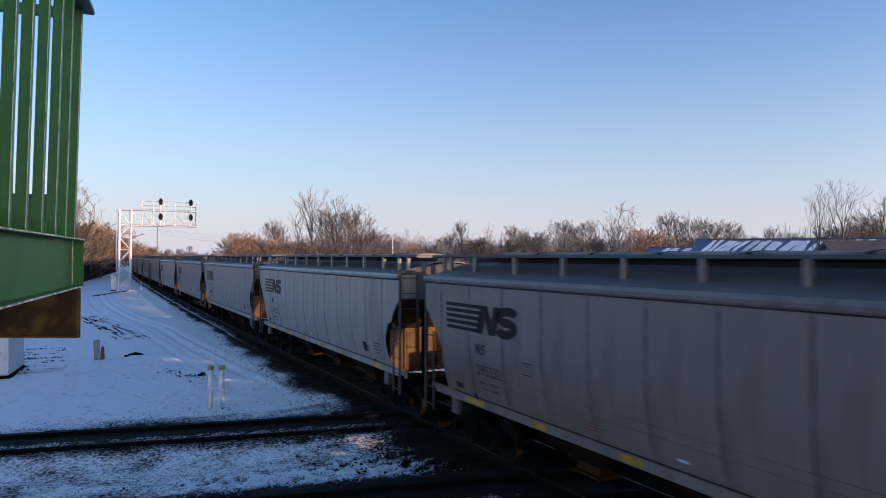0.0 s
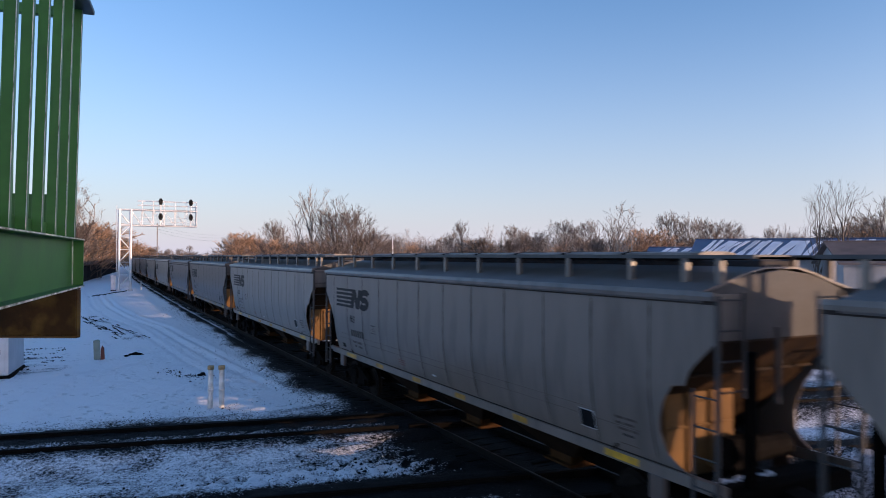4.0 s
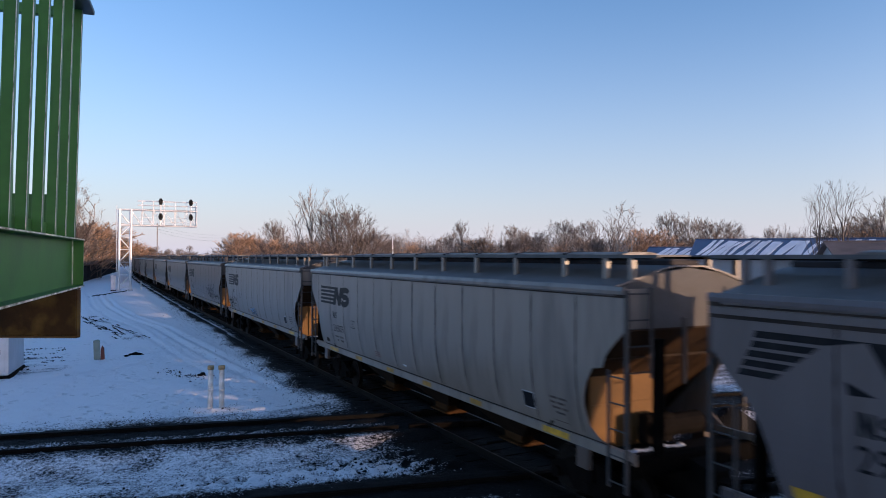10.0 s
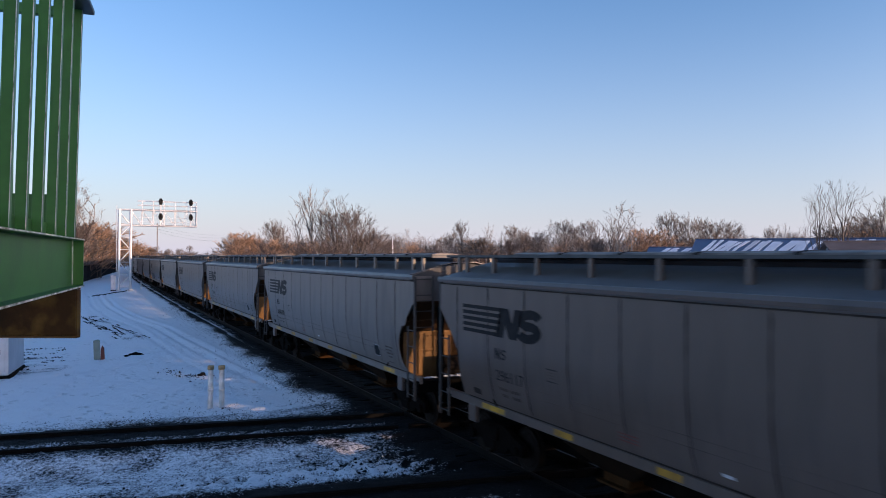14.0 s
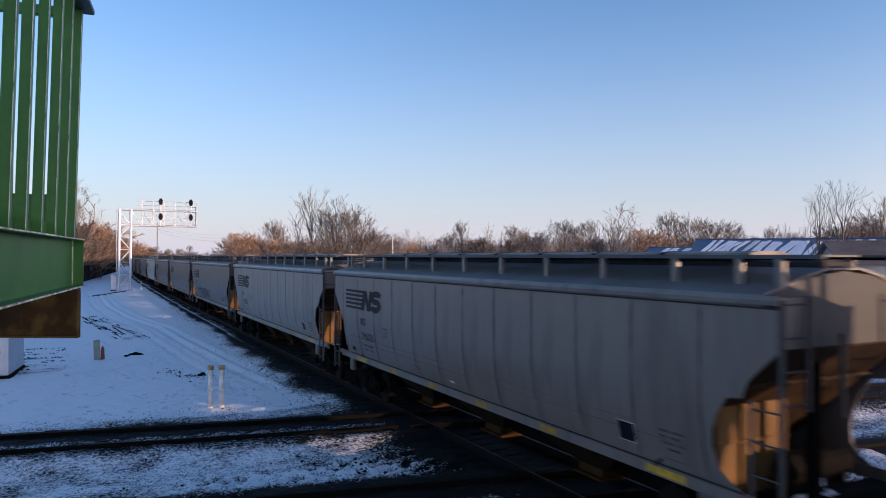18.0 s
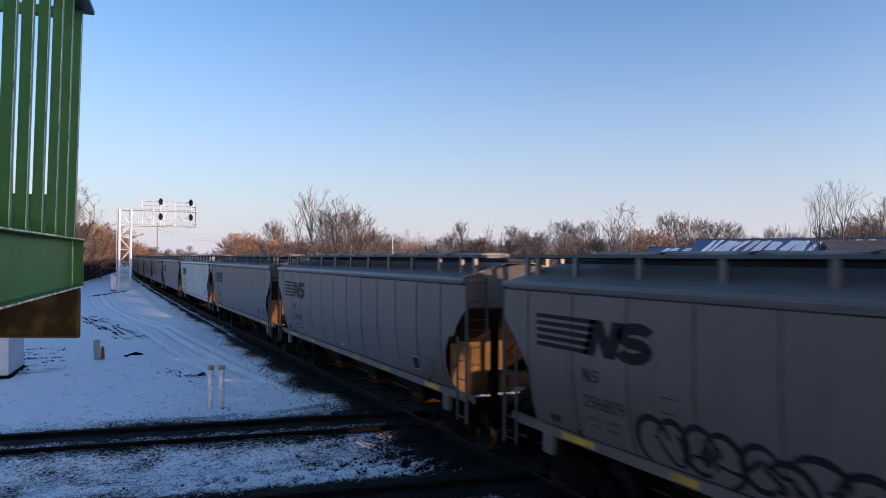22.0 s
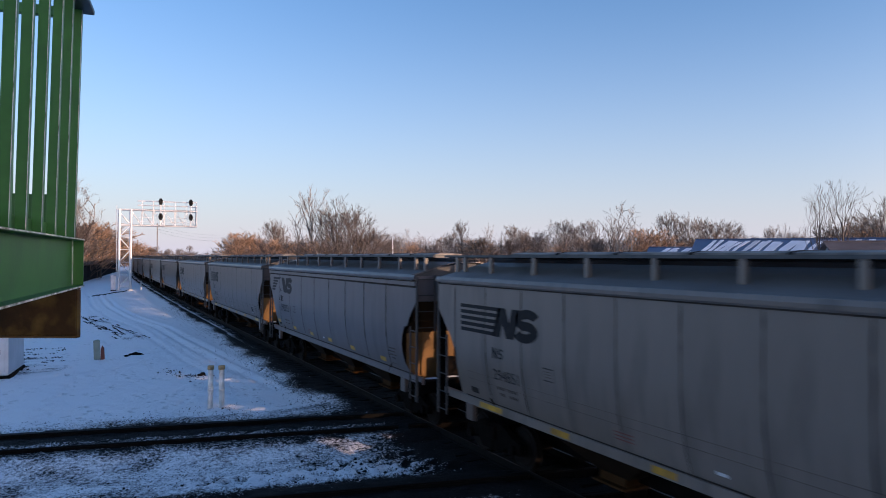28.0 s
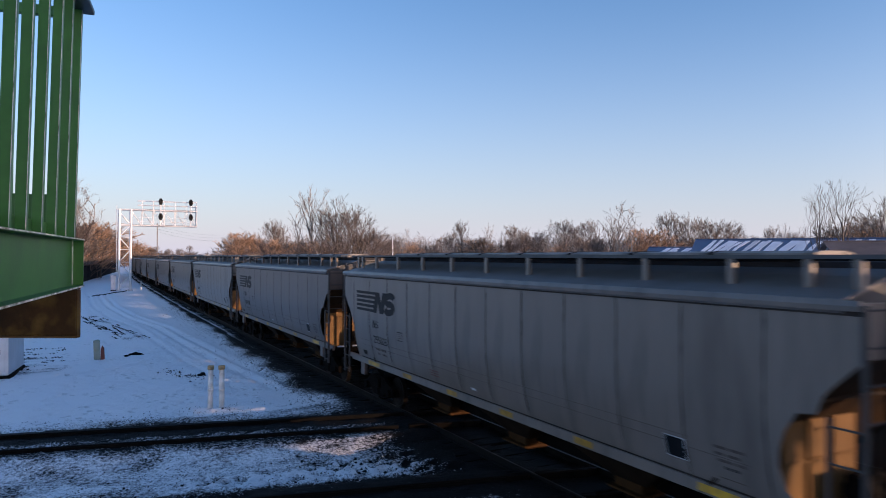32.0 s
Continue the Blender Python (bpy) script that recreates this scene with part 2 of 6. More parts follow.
    l.new(co.outputs["Object"], vo.inputs["Vector"])
    hollow.inputs["From Min"].default_value, hollow.inputs["From Max"].default_value = 0.13, 0.24
    hollow.inputs["To Min"].default_value, hollow.inputs["To Max"].default_value = 1.0, 0.0
    l.new(vo.outputs["Distance"], hollow.inputs["Value"])
    group.inputs["From Min"].default_value, group.inputs["From Max"].default_value = 0.50, 0.60
    l.new(n1.outputs["Fac"], group.inputs["Value"])
    both.operation = "MULTIPLY"
    l.new(hollow.outputs[0], both.inputs[0]), l.new(group.outputs[0], both.inputs[1])
    print_mix = n.new("ShaderNodeMix")
    print_mix.data_type = "RGBA"
    half = n.new("ShaderNodeMath")
    half.operation = "MULTIPLY"
    half.inputs[1].default_value = 0.3
    l.new(both.outputs[0], half.inputs[0]), l.new(half.outputs[0], print_mix.inputs[0]), l.new(snow.outputs[2], print_mix.inputs[6])
    print_mix.inputs[7].default_value = (0.42, 0.40, 0.40, 1)
    l.new(print_mix.outputs[2], worn.inputs[6])
    worn.inputs[7].default_value = (0.17, 0.16, 0.16, 1)
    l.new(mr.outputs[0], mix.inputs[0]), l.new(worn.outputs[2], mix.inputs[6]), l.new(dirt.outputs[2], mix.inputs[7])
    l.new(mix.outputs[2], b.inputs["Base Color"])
    b.inputs["Roughness"].default_value = 0.85
    b.inputs["Specular IOR Level"].default_value = 0.15
    bp, bp2 = n.new("ShaderNodeBump"), n.new("ShaderNodeBump")
    bp.inputs["Strength"].default_value, bp.inputs["Distance"].default_value = 1.0, 0.05
    bp2.inputs["Strength"].default_value, bp2.inputs["Distance"].default_value = 0.6, 0.02
    l.new(n2.outputs["Fac"], bp.inputs["Height"]), l.new(n3.outputs["Fac"], bp2.inputs["Height"])
    bp3 = n.new("ShaderNodeBump")
    bp3.invert = True
    bp3.inputs["Strength"].default_value, bp3.inputs["Distance"].default_value = 1.0, 0.07
    l.new(both.outputs[0], bp3.inputs["Height"]), l.new(bp.outputs[0], bp3.inputs["Normal"])
    l.new(bp3.outputs[0], bp2.inputs["Normal"]), l.new(bp2.outputs[0], b.inputs["Normal"])
    return m


SNOWMAT = snow_material()
ROOFSNOW = material("roof_snow", (0.78, 0.80, 0.84), rough=0.7, vary=0.12, scale=0.5, grain=6)


# ---- mesh helpers ----
def finish(name, bm, mat, smooth=False):
    me = bpy.data.meshes.new(name)
    bmesh.ops.recalc_face_normals(bm, faces=bm.faces)
    bm.to_mesh(me)
    bm.free()
    me.materials.append(mat)
    if smooth:
        for f in me.polygons:
            f.use_smooth = True
    return me


def part(name, bm, mat, parent, label="", smooth=False):
    me = bm if isinstance(bm, bpy.types.Mesh) else finish(name, bm, mat, smooth)
    ob = new(name, me)
    ob.parent = parent
    if label:
        tagged(ob, label)
    return ob


def thing(name, label, category, group="", kind="", at=None):
    ob = new(name)
    ob.empty_display_size = 0.2
    if at is not None:
        ob.matrix_basis = at
    return tagged(ob, label, category, group, kind)


def solo(name, bm, mat, label, category, kind="", at=None, smooth=False):
    ob = new(name, finish(name, bm, mat, smooth))
    if at is not None:
        ob.matrix_basis = at
    return tagged(ob, label, category, "", kind)


def box(bm, x0, x1, y0, y1, z0, z1, m=None):
    v = [bm.verts.new((x, y, z) if m is None else m @ Vector((x, y, z))) for x in (x0, x1) for y in (y0, y1) for z in (z0, z1)]
    for q in ((0, 1, 3, 2), (4, 6, 7, 5), (0, 4, 5, 1), (2, 3, 7, 6), (0, 2, 6, 4), (1, 5, 7, 3)):
        bm.faces.new([v[i] for i in q])
    return bm


def rbox(x0, x1, y0, y1, z0, z1, r=0.01):
    bm = box(bmesh.new(), x0, x1, y0, y1, z0, z1)
    bmesh.ops.bevel(bm, geom=list(bm.edges), offset=r, segments=1, affect="EDGES")
    return bm


def ring(bm, c, a, b, r, n):
    return [bm.verts.new(c + a * (r * math.cos(2 * math.pi * i / n)) + b * (r * math.sin(2 * math.pi * i / n))) for i in range(n)]


def tube(bm, pts, r, n=6, r_end=None, caps=True):
    """A round bar along points, tapering from r to r_end."""
    pts = [Vector(p) for p in pts]
    r_end = r if r_end is None else r_end
    last = first = None
    for i, p in enumerate(pts):
        d = (pts[min(i + 1, len(pts) - 1)] - pts[max(i - 1, 0)]).normalized()
        a = d.cross(Vector((0.31, 0.17, 0.93)) if abs(d.z) < 0.9 else Vector((1, 0, 0))).normalized()
        cur = ring(bm, p, a, d.cross(a), r + (r_end - r) * i / max(1, len(pts) - 1), n)
        if last:
            for k in range(n):
                bm.faces.new((last[k], last[(k + 1) % n], cur[(k + 1) % n], cur[k]))
        else:
            first = cur
        last = cur
    if caps and n > 2:
        bm.faces.new(first[::-1]), bm.faces.new(last)
    return bm


def prism(bm, poly, x0, x1, axis="x"):
    """Extrudes a polygon of 2D points along an axis: x: points are (y, z); y: (x, z); z: (x, y)."""
    def at(p, h):
        return {"x": (h, p[0], p[1]), "y": (p[0], h, p[1]), "z": (p[0], p[1], h)}[axis]
    a, b = [bm.verts.new(at(p, x0)) for p in poly], [bm.verts.new(at(p, x1)) for p in poly]
    bm.faces.new(a), bm.faces.new(b[::-1])
    for i in range(len(poly)):
        j = (i + 1) % len(poly)
        bm.faces.new((a[i], b[i], b[j], a[j]))
    return bm


def sheet(bm, rows, thick):
    """A curved plate through rows of points, given a thickness along each row's own normal vector: rows are lists of (point, normal)."""
    top = [[bm.verts.new(Vector(p)) for p, _ in r] for r in rows]
    low = [[bm.verts.new(Vector(p) - Vector(q) * thick) for p, q in r] for r in rows]
    h, w = len(rows), len(rows[0])
    for i in range(h - 1):
        for j in range(w - 1):
            bm.faces.new((top[i][j], top[i][j + 1], top[i + 1][j + 1], top[i + 1][j]))
            bm.faces.new((low[i][j], low[i + 1][j], low[i + 1][j + 1], low[i][j + 1]))
    for i in range(h - 1):
        bm.faces.new((top[i][0], top[i + 1][0], low[i + 1][0], low[i][0]))
        bm.faces.new((top[i][-1], low[i][-1], low[i + 1][-1], top[i + 1][-1]))
    for j in range(w - 1):
        bm.faces.new((top[0][j], low[0][j], low[0][j + 1], top[0][j + 1]))
        bm.faces.new((top[-1][j], top[-1][j + 1], low[-1][j + 1], low[-1][j]))
    return bm


# ---- plan: the main line's centre, by distance along it from abreast of the camera ----
MID = 9.18
BENDS = ((12.3, 0.000118), (150.0, 0.00052))


def line_at(s):
    """Place and heading (radians to the right) of the main line at s metres."""
    x, y, th, at, k = MID, min(s, BENDS[0][0]), 0.0, BENDS[0][0], 0.0
    for i, (start, bend) in enumerate(BENDS):
        k += bend
        end = BENDS[i + 1][0] if i + 1 < len(BENDS) else 1e9
        a = min(s, end) - start
        if a > 0:
            x += (math.cos(th) - math.cos(th + k * a)) / k
            y += (math.sin(th + k * a) - math.sin(th)) / k
            th += k * a
    return x, y, th


def on_line(s, off=0.0, z=0.0):
    x, y, th = line_at(s)
    return Vector((x + off * math.cos(th), y - off * math.sin(th), z))


# crossing tracks: direction and a point on each centre line
CROSS_DIR = Vector((0.979, -0.204, 0))
CROSS = (Vector((1.95, 19.2, 0)), Vector((2.65, 12.6, 0)))


def spot(bearing, dist, z=-0.3):
    """A place by its bearing in degrees to the right of the line, and its distance."""
    a = radians(bearing)
    return Vector((dist * math.sin(a), dist * math.cos(a), z))


# ---- ground: one sheet of snow out to the horizon, ballast along the tracks ----
def cross_distance(x, y, k):
    d = Vector((x, y, 0)) - CROSS[k]
    return abs(d.x * CROSS_DIR.y - d.y * CROSS_DIR.x)


def steps(a, b, d):
    return list(np.arange(a, b, d))


# uneven crest of a bank added beyond the line to block low sun, save at its cuts
SUNBLOCK_Y, SUNBLOCK_Z = [-12, 2.4, 5.5, 9, 10, 12.5, 14, 20.5, 21.5, 22.5, 23.5, 47], [2.7, 2.7, 1.08, 1.08, 1.16, 1.16, 1.7, 1.7, 1.15, 1.15, 1.8, 1.8]
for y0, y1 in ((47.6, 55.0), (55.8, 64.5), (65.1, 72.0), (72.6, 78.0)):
    SUNBLOCK_Y += [y0, y0 + 0.3, y1 - 0.3, y1]
    SUNBLOCK_Z += [1.6, 0.85, 0.85, 1.6]


def trail(seed, start, end, n, wander):
    """Footprints, left and right in turn, from one place to another."""
    rnd, a, b = random.Random(seed), Vector(start), Vector(end)
    d = (b - a).normalized()
    side = Vector((-d.y, d.x))
    return [a.lerp(b, i / (n - 1)) + side * (0.14 * (-1) ** i + wander * math.sin(i * 0.5 + seed)) + Vector((rnd.gauss(0, 0.05), rnd.gauss(0, 0.05))) for i in range(n)]


PRINTS = trail(1, (4.3, 14.0), (7.0, 15.2), 9, 0.1) + trail(2, (5.2, 15.2), (7.6, 14.2), 8, 0.15) + trail(3, (0.2, 13.6), (6.0, 15.6), 14, 0.2) + trail(4, (-1.6, 22.6), (0.2, 33.0), 16, 0.15) + trail(5, (3.0, 24.5), (6.4, 30.0), 12, 0.2) + trail(6, (-5.0, 15.4), (0.0, 14.6), 10, 0.2) + trail(7, (2.2, 15.7), (5.6, 14.3), 22, 0.04)


def tracks(x, y):
    """Signed distances from the wheel tracks in the snow, and how deep each one is."""
    out = []
    if x > 8.2 or x < -9:
        return out
    if 25.5 < y < 100:
        c = float(np.interp(y, (26.6, 31.0, 34.3, 38.3, 44.4, 50.9, 60.0, 74.6, 100), (6.85, 6.28, 6.02, 5.73, 5.30, 5.02, 3.6, 2.5, 2.0)))
        out += [(x - c, 1.0), (x - c + 0.75, 0.8), (x - c + 1.9, 0.55)]
    if x < 4.6 and 28 < y < 58:
        out += [((y - float(np.interp(x, (-9, -6, 0, 2, 3.3, 4.0, 4.6), (30.2, 30.8, 32.3, 33.8, 36.5, 41.0, 52.0)))) * 0.8, 0.7), ((y - float(np.interp(x, (-9, -6, 0, 1.6, 2.7, 3.2, 4.0), (33.0, 33.5, 35.0, 36.6, 39.5, 45.0, 57.0)))) * 0.8, 0.6), ((y - float(np.interp(x, (-9, 0, 2.4, 4.0, 4.6), (27.6, 29.4, 30.8, 33.0, 36.0)))) * 0.9, 0.45)]
    return out


def ground():
    xs = [-3000, -1200, -500, -250, -140, -80, -50] + steps(-34, -12, 1.0) + steps(-12, 9, 0.14) + steps(9, 14, 0.25) + steps(14, 40, 1.5) + [50, 80, 140, 250, 500, 1200, 3000]
    ys = [-3000, -1000, -300, -100, -40, -15] + steps(-6, 9, 0.9) + steps(9, 30, 0.11) + steps(30, 84, 0.22) + steps(84, 130, 0.9) + steps(130, 260, 6) + [280, 340, 450, 700, 1200, 2000, 4000]
    verts, mask = [], []
    for y in ys:
        lx, ly, th = line_at(max(-30, min(y, 400)))
        edge, soft = float(np.interp(y, (14, 28, 50, 120), (0.40, 0.6, 1.3, 1.8))), float(np.interp(y, (25, 60), (1.0, 0.3)))
        crest = float(np.interp(y, SUNBLOCK_Y, SUNBLOCK_Z))
        for x in xs:
            p = Vector((x * 0.9, y * 0.9, 0))
            near = 1.0 if -40 < x < 45 and -20 < y < 270 else 0.0
            dm = abs(x - lx)
            d0, d1 = cross_distance(x, y, 0), cross_distance(x, y, 1)
            z = -0.33
            wob = noise.noise(Vector((x * 0.35, y * 0.35, 3.0)))
            if near:
                z += 0.05 * noise.noise(Vector((x * 0.12, y * 0.12, 0))) + 0.035 * noise.noise(p) + 0.05 * noise.noise(p * 2.7) * (1 if y < 60 else 0)
                # shoulders of ballast
                for d, w, up in ((dm, 1.9, 0.13), (d0, 1.3, 0.235), (d1, 1.3, 0.235)):
                    t = max(0.0, min(1.0, (w + 1.0 - d) / 1.0))
                    z = max(z, -0.33 + up * t + 0.035 * noise.noise(p * 3.0) * t)
                # wheel ruts that bend off towards the crossing
                for rut, reach in tracks(x, y):
                    z -= reach * (0.075 * math.exp(-((rut / 0.17) ** 2)) - 0.045 * math.exp(-(((abs(rut) - 0.32) / 0.14) ** 2)))
                if dm < 0.62:
                    z = min(z, -0.17)
                elif d0 < 0.95 or d1 < 0.95:
                    z = min(z, -0.075 if min(d0, d1) < 0.62 or min(d0, d1) > 0.86 else -0.12)
            # ballast mask: wide along the main line, thin along the crossings
            b = -0.42
            if near:
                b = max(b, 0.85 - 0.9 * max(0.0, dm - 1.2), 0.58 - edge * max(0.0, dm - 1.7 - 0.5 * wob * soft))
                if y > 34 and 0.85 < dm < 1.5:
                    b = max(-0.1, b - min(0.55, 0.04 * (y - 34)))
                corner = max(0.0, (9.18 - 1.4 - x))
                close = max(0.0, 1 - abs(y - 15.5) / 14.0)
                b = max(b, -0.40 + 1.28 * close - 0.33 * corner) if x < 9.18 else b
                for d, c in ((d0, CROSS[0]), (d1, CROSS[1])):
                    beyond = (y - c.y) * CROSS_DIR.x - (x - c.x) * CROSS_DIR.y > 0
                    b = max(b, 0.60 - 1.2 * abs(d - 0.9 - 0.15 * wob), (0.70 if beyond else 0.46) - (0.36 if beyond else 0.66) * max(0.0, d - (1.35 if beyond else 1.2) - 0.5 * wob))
                # trodden, flecked snow in front of and between the tracks
                if y < 22:
                    b = max(b, 0.22 + 0.10 * noise.noise(Vector((x * 0.25, y * 0.9, 4.0))) + 0.20 * noise.noise(Vector((x * 1.1, y * 2.0, 4.0))))
                # scattered gravel on the apron, tracked dirt
                b += 0.16 * max(0.0, 1 - max(0.0, 7.2 - x) / 3.0) * (0.5 + wob)
                b += 0.24 * max(0.0, noise.noise(Vector((x * 0.6, y * 0.22, 9.0)))) * (1 if x < 3 and 27 < y < 60 else 0.4)
                # added bank of snow beyond the line that shapes the low sunlight
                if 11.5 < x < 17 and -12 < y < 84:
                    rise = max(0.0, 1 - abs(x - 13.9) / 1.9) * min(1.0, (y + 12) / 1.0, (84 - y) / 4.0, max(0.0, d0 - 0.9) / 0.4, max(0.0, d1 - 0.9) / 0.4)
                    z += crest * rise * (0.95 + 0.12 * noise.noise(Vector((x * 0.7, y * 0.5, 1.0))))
                # bare soil turned up in two stretches
                rut = x - (0.75 - 0.135 * (y - 57.5))
                if 43 < y < 63:
                    for off in (-0.45, 0.45):
                        b = max(b, 0.22 - 0.9 * abs(rut - off) + 0.5 * noise.noise(Vector((x * 0.9, y * 0.5, 5.0))))
                if -5 < x < 2.0 and 33 < y < 43:
                    b = max(b, 0.08 + 0.8 * noise.noise(Vector((x * 0.45, y * 1.3, 7.0))) - 0.5 * max(0.0, x + 1.3) - 0.4 * max(0.0, y - 38.5))
                # grey tyre tracks that curve in from the far left towards the line
                for rut, reach in tracks(x, y):
                    b = max(b, -0.05 - 1.8 * abs(rut) + 0.45 * noise.noise(Vector((x * 1.5, y * 0.5, 2.0 + reach))) if reach > 0.5 else b)
                # footprints and tyre marks
                z += 0.03 * noise.noise(Vector((x * 2.2, y * 2.2, 11.0))) * (1 if y < 60 else 0)
                if 12 < y < 34 and -7 < x < 8.5:
                    for q in PRINTS:
                        if abs(q.x - x) < 0.5 and abs(q.y - y) < 0.5:
                            r = math.hypot(q.x - x, q.y - y)
                            z += -0.12 * math.exp(-((r / 0.14) ** 2)) + 0.04 * math.exp(-(((r - 0.27) / 0.08) ** 2))
                            b += 0.42 * math.exp(-((r / 0.13) ** 2)) - 0.15 * math.exp(-(((r - 0.27) / 0.08) ** 2))
            verts.append((x, y, z)), mask.append(b)
    w = len(xs)
    faces = [(j * w + i, j * w + i + 1, (j + 1) * w + i + 1, (j + 1) * w + i) for j in range(len(ys) - 1) for i in range(w - 1)]
    me = bpy.data.meshes.new("ground")
    me.from_pydata(verts, [], faces)
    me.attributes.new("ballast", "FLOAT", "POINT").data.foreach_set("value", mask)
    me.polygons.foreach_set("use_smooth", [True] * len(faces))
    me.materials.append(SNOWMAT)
    tagged(new("ground", me), "trampled snow over gravel with dark ballast along the tracks", "ground", "", "structure")


ground()

RAIL_SECTION = ((-0.07, -0.18), (0.07, -0.18), (0.07, -0.165), (0.012, -0.145), (0.012, -0.045), (0.037, -0.032), (0.037, -0.006), (0.028, 0.0), (-0.028, 0.0), (-0.037, -0.006), (-0.037, -0.032), (-0.012, -0.045), (-0.012, -0.145), (-0.07, -0.165))


def sweep(bm, places, section):
    """Sweeps a section (sideways, up) along places (point, heading)."""
    last = None
    for p, th in places:
        cur = [bm.verts.new((p.x + a * math.cos(th), p.y - a * math.sin(th), p.z + b)) for a, b in section]
        if last:
            n = len(cur)
            for i in range(n):
                bm.faces.new((last[i], last[(i + 1) % n], cur[(i + 1) % n], cur[i]))
        else:
            bm.faces.new(cur)
        last = cur
    bm.faces.new(last[::-1])
    return bm


def main_track():
    t = thing("railway_track", "main line track with rusty rails polished on top", "railway track", "", "structure")
    spots = [-120, -60, -20] + list(range(0, 480, 6))
    for off in (-0.754, 0.754):
        pl = [(on_line(s, off), line_at(s)[2]) for s in spots]
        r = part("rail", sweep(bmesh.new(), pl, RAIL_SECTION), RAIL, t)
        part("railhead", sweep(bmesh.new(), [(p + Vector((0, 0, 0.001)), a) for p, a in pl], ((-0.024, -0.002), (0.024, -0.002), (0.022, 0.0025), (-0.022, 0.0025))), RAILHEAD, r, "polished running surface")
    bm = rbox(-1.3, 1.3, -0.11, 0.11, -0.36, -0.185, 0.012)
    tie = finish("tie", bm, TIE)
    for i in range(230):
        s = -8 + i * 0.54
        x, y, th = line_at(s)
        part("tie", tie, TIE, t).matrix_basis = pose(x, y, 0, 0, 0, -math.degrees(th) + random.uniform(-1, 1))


def cross_track(k):
    t = thing("crossing_track", "rusty track crossing the main line, packed with dirty snow", "railway track", "", "structure")
    c = CROSS[k]
    th = math.atan2(CROSS_DIR.x, CROSS_DIR.y)
    side = Vector((CROSS_DIR.y, -CROSS_DIR.x, 0))
    # the rails stop short of the main line's rails, where castings carry the wheels across
    hit = (MID - c.x) / CROSS_DIR.x
    for off in (-0.754, 0.754):
        for a, b in ((-150, hit - 1.5), (hit - 0.62, hit + 0.62), (hit + 1.5, 150)):
            pts = [(c + side * off + CROSS_DIR * u + Vector((0, 0, -0.004)), th) for u in np.linspace(a, b, 8)]
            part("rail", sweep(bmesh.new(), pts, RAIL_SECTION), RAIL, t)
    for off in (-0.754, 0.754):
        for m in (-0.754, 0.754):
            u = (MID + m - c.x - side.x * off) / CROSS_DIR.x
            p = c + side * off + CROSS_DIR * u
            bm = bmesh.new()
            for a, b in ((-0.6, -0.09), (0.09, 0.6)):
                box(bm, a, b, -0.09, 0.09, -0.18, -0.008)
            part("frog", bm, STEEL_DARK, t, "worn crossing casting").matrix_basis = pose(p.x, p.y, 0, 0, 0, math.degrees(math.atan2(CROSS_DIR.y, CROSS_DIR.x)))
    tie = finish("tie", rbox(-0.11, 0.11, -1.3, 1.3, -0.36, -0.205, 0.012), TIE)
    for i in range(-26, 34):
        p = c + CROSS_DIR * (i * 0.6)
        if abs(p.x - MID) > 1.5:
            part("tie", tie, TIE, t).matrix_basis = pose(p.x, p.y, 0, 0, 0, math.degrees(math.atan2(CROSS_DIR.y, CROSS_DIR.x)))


main_track()
cross_track(0)
cross_track(1)


def scatter(name, label, category, mat, count, place, size):
    """Many small angular lumps in one mesh."""
    verts, faces = [], []
    base = [Vector(v) for v in ((1, 0, -0.3), (0.2, 0.9, -0.2), (-0.8, 0.5, -0.3), (-0.7, -0.7, -0.2), (0.3, -0.9, -0.3), (0.1, 0.1, 0.8), (0.45, -0.2, 0.6))]
    tri = ((0, 1, 6), (1, 5, 6), (1, 2, 5), (2, 3, 5), (3, 4, 5), (4, 6, 5), (4, 0, 6), (0, 4, 3), (0, 3, 2), (0, 2, 1))
    for _ in range(count):
        p = place()
        if p is None:
            continue
        s, a = size(), random.uniform(0, 6.3)
        q, k = Matrix.Rotation(a, 3, "Z") @ Matrix.Rotation(random.uniform(-0.6, 0.6), 3, "X"), len(verts)
        sc = Vector((random.uniform(0.7, 1.3), random.uniform(0.7, 1.3), random.uniform(0.5, 1.0))) * s
        verts += [p + q @ Vector((v.x * sc.x, v.y * sc.y, v.z * sc.z)) for v in base]
        faces += [tuple(k + i for i in f) for f in tri]
    me = bpy.data.meshes.new(name)
    me.from_pydata(verts, [], faces)
    me.materials.append(mat)
    tagged(new(name, me), label, category, "", "stuff")


def near_main():
    s = 10 + 60 * random.random() ** 1.8
    return on_line(s, -1.2 - abs(random.gauss(0, 0.8)), -0.22 - 0.03 * random.random())


def apron():
    x, y = random.uniform(-3, 8.2), random.uniform(12, 20)
    return Vector((x, y, -0.27)) if random.random() < 0.15 + 0.85 * max(0, (x - 2) / 6) else None


def along_cross():
    k = random.choice((0, 0, 1))
    side = Vector((CROSS_DIR.y, -CROSS_DIR.x, 0))
    return CROSS[k] + CROSS_DIR * random.uniform(-7, 5.5) + side * random.choice((-1, 1)) * (1.0 + abs(random.gauss(0, 0.35))) + Vector((0, 0, -0.22))


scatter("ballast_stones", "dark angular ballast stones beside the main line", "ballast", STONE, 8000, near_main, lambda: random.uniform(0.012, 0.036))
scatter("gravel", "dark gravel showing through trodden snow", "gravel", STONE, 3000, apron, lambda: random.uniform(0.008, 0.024))
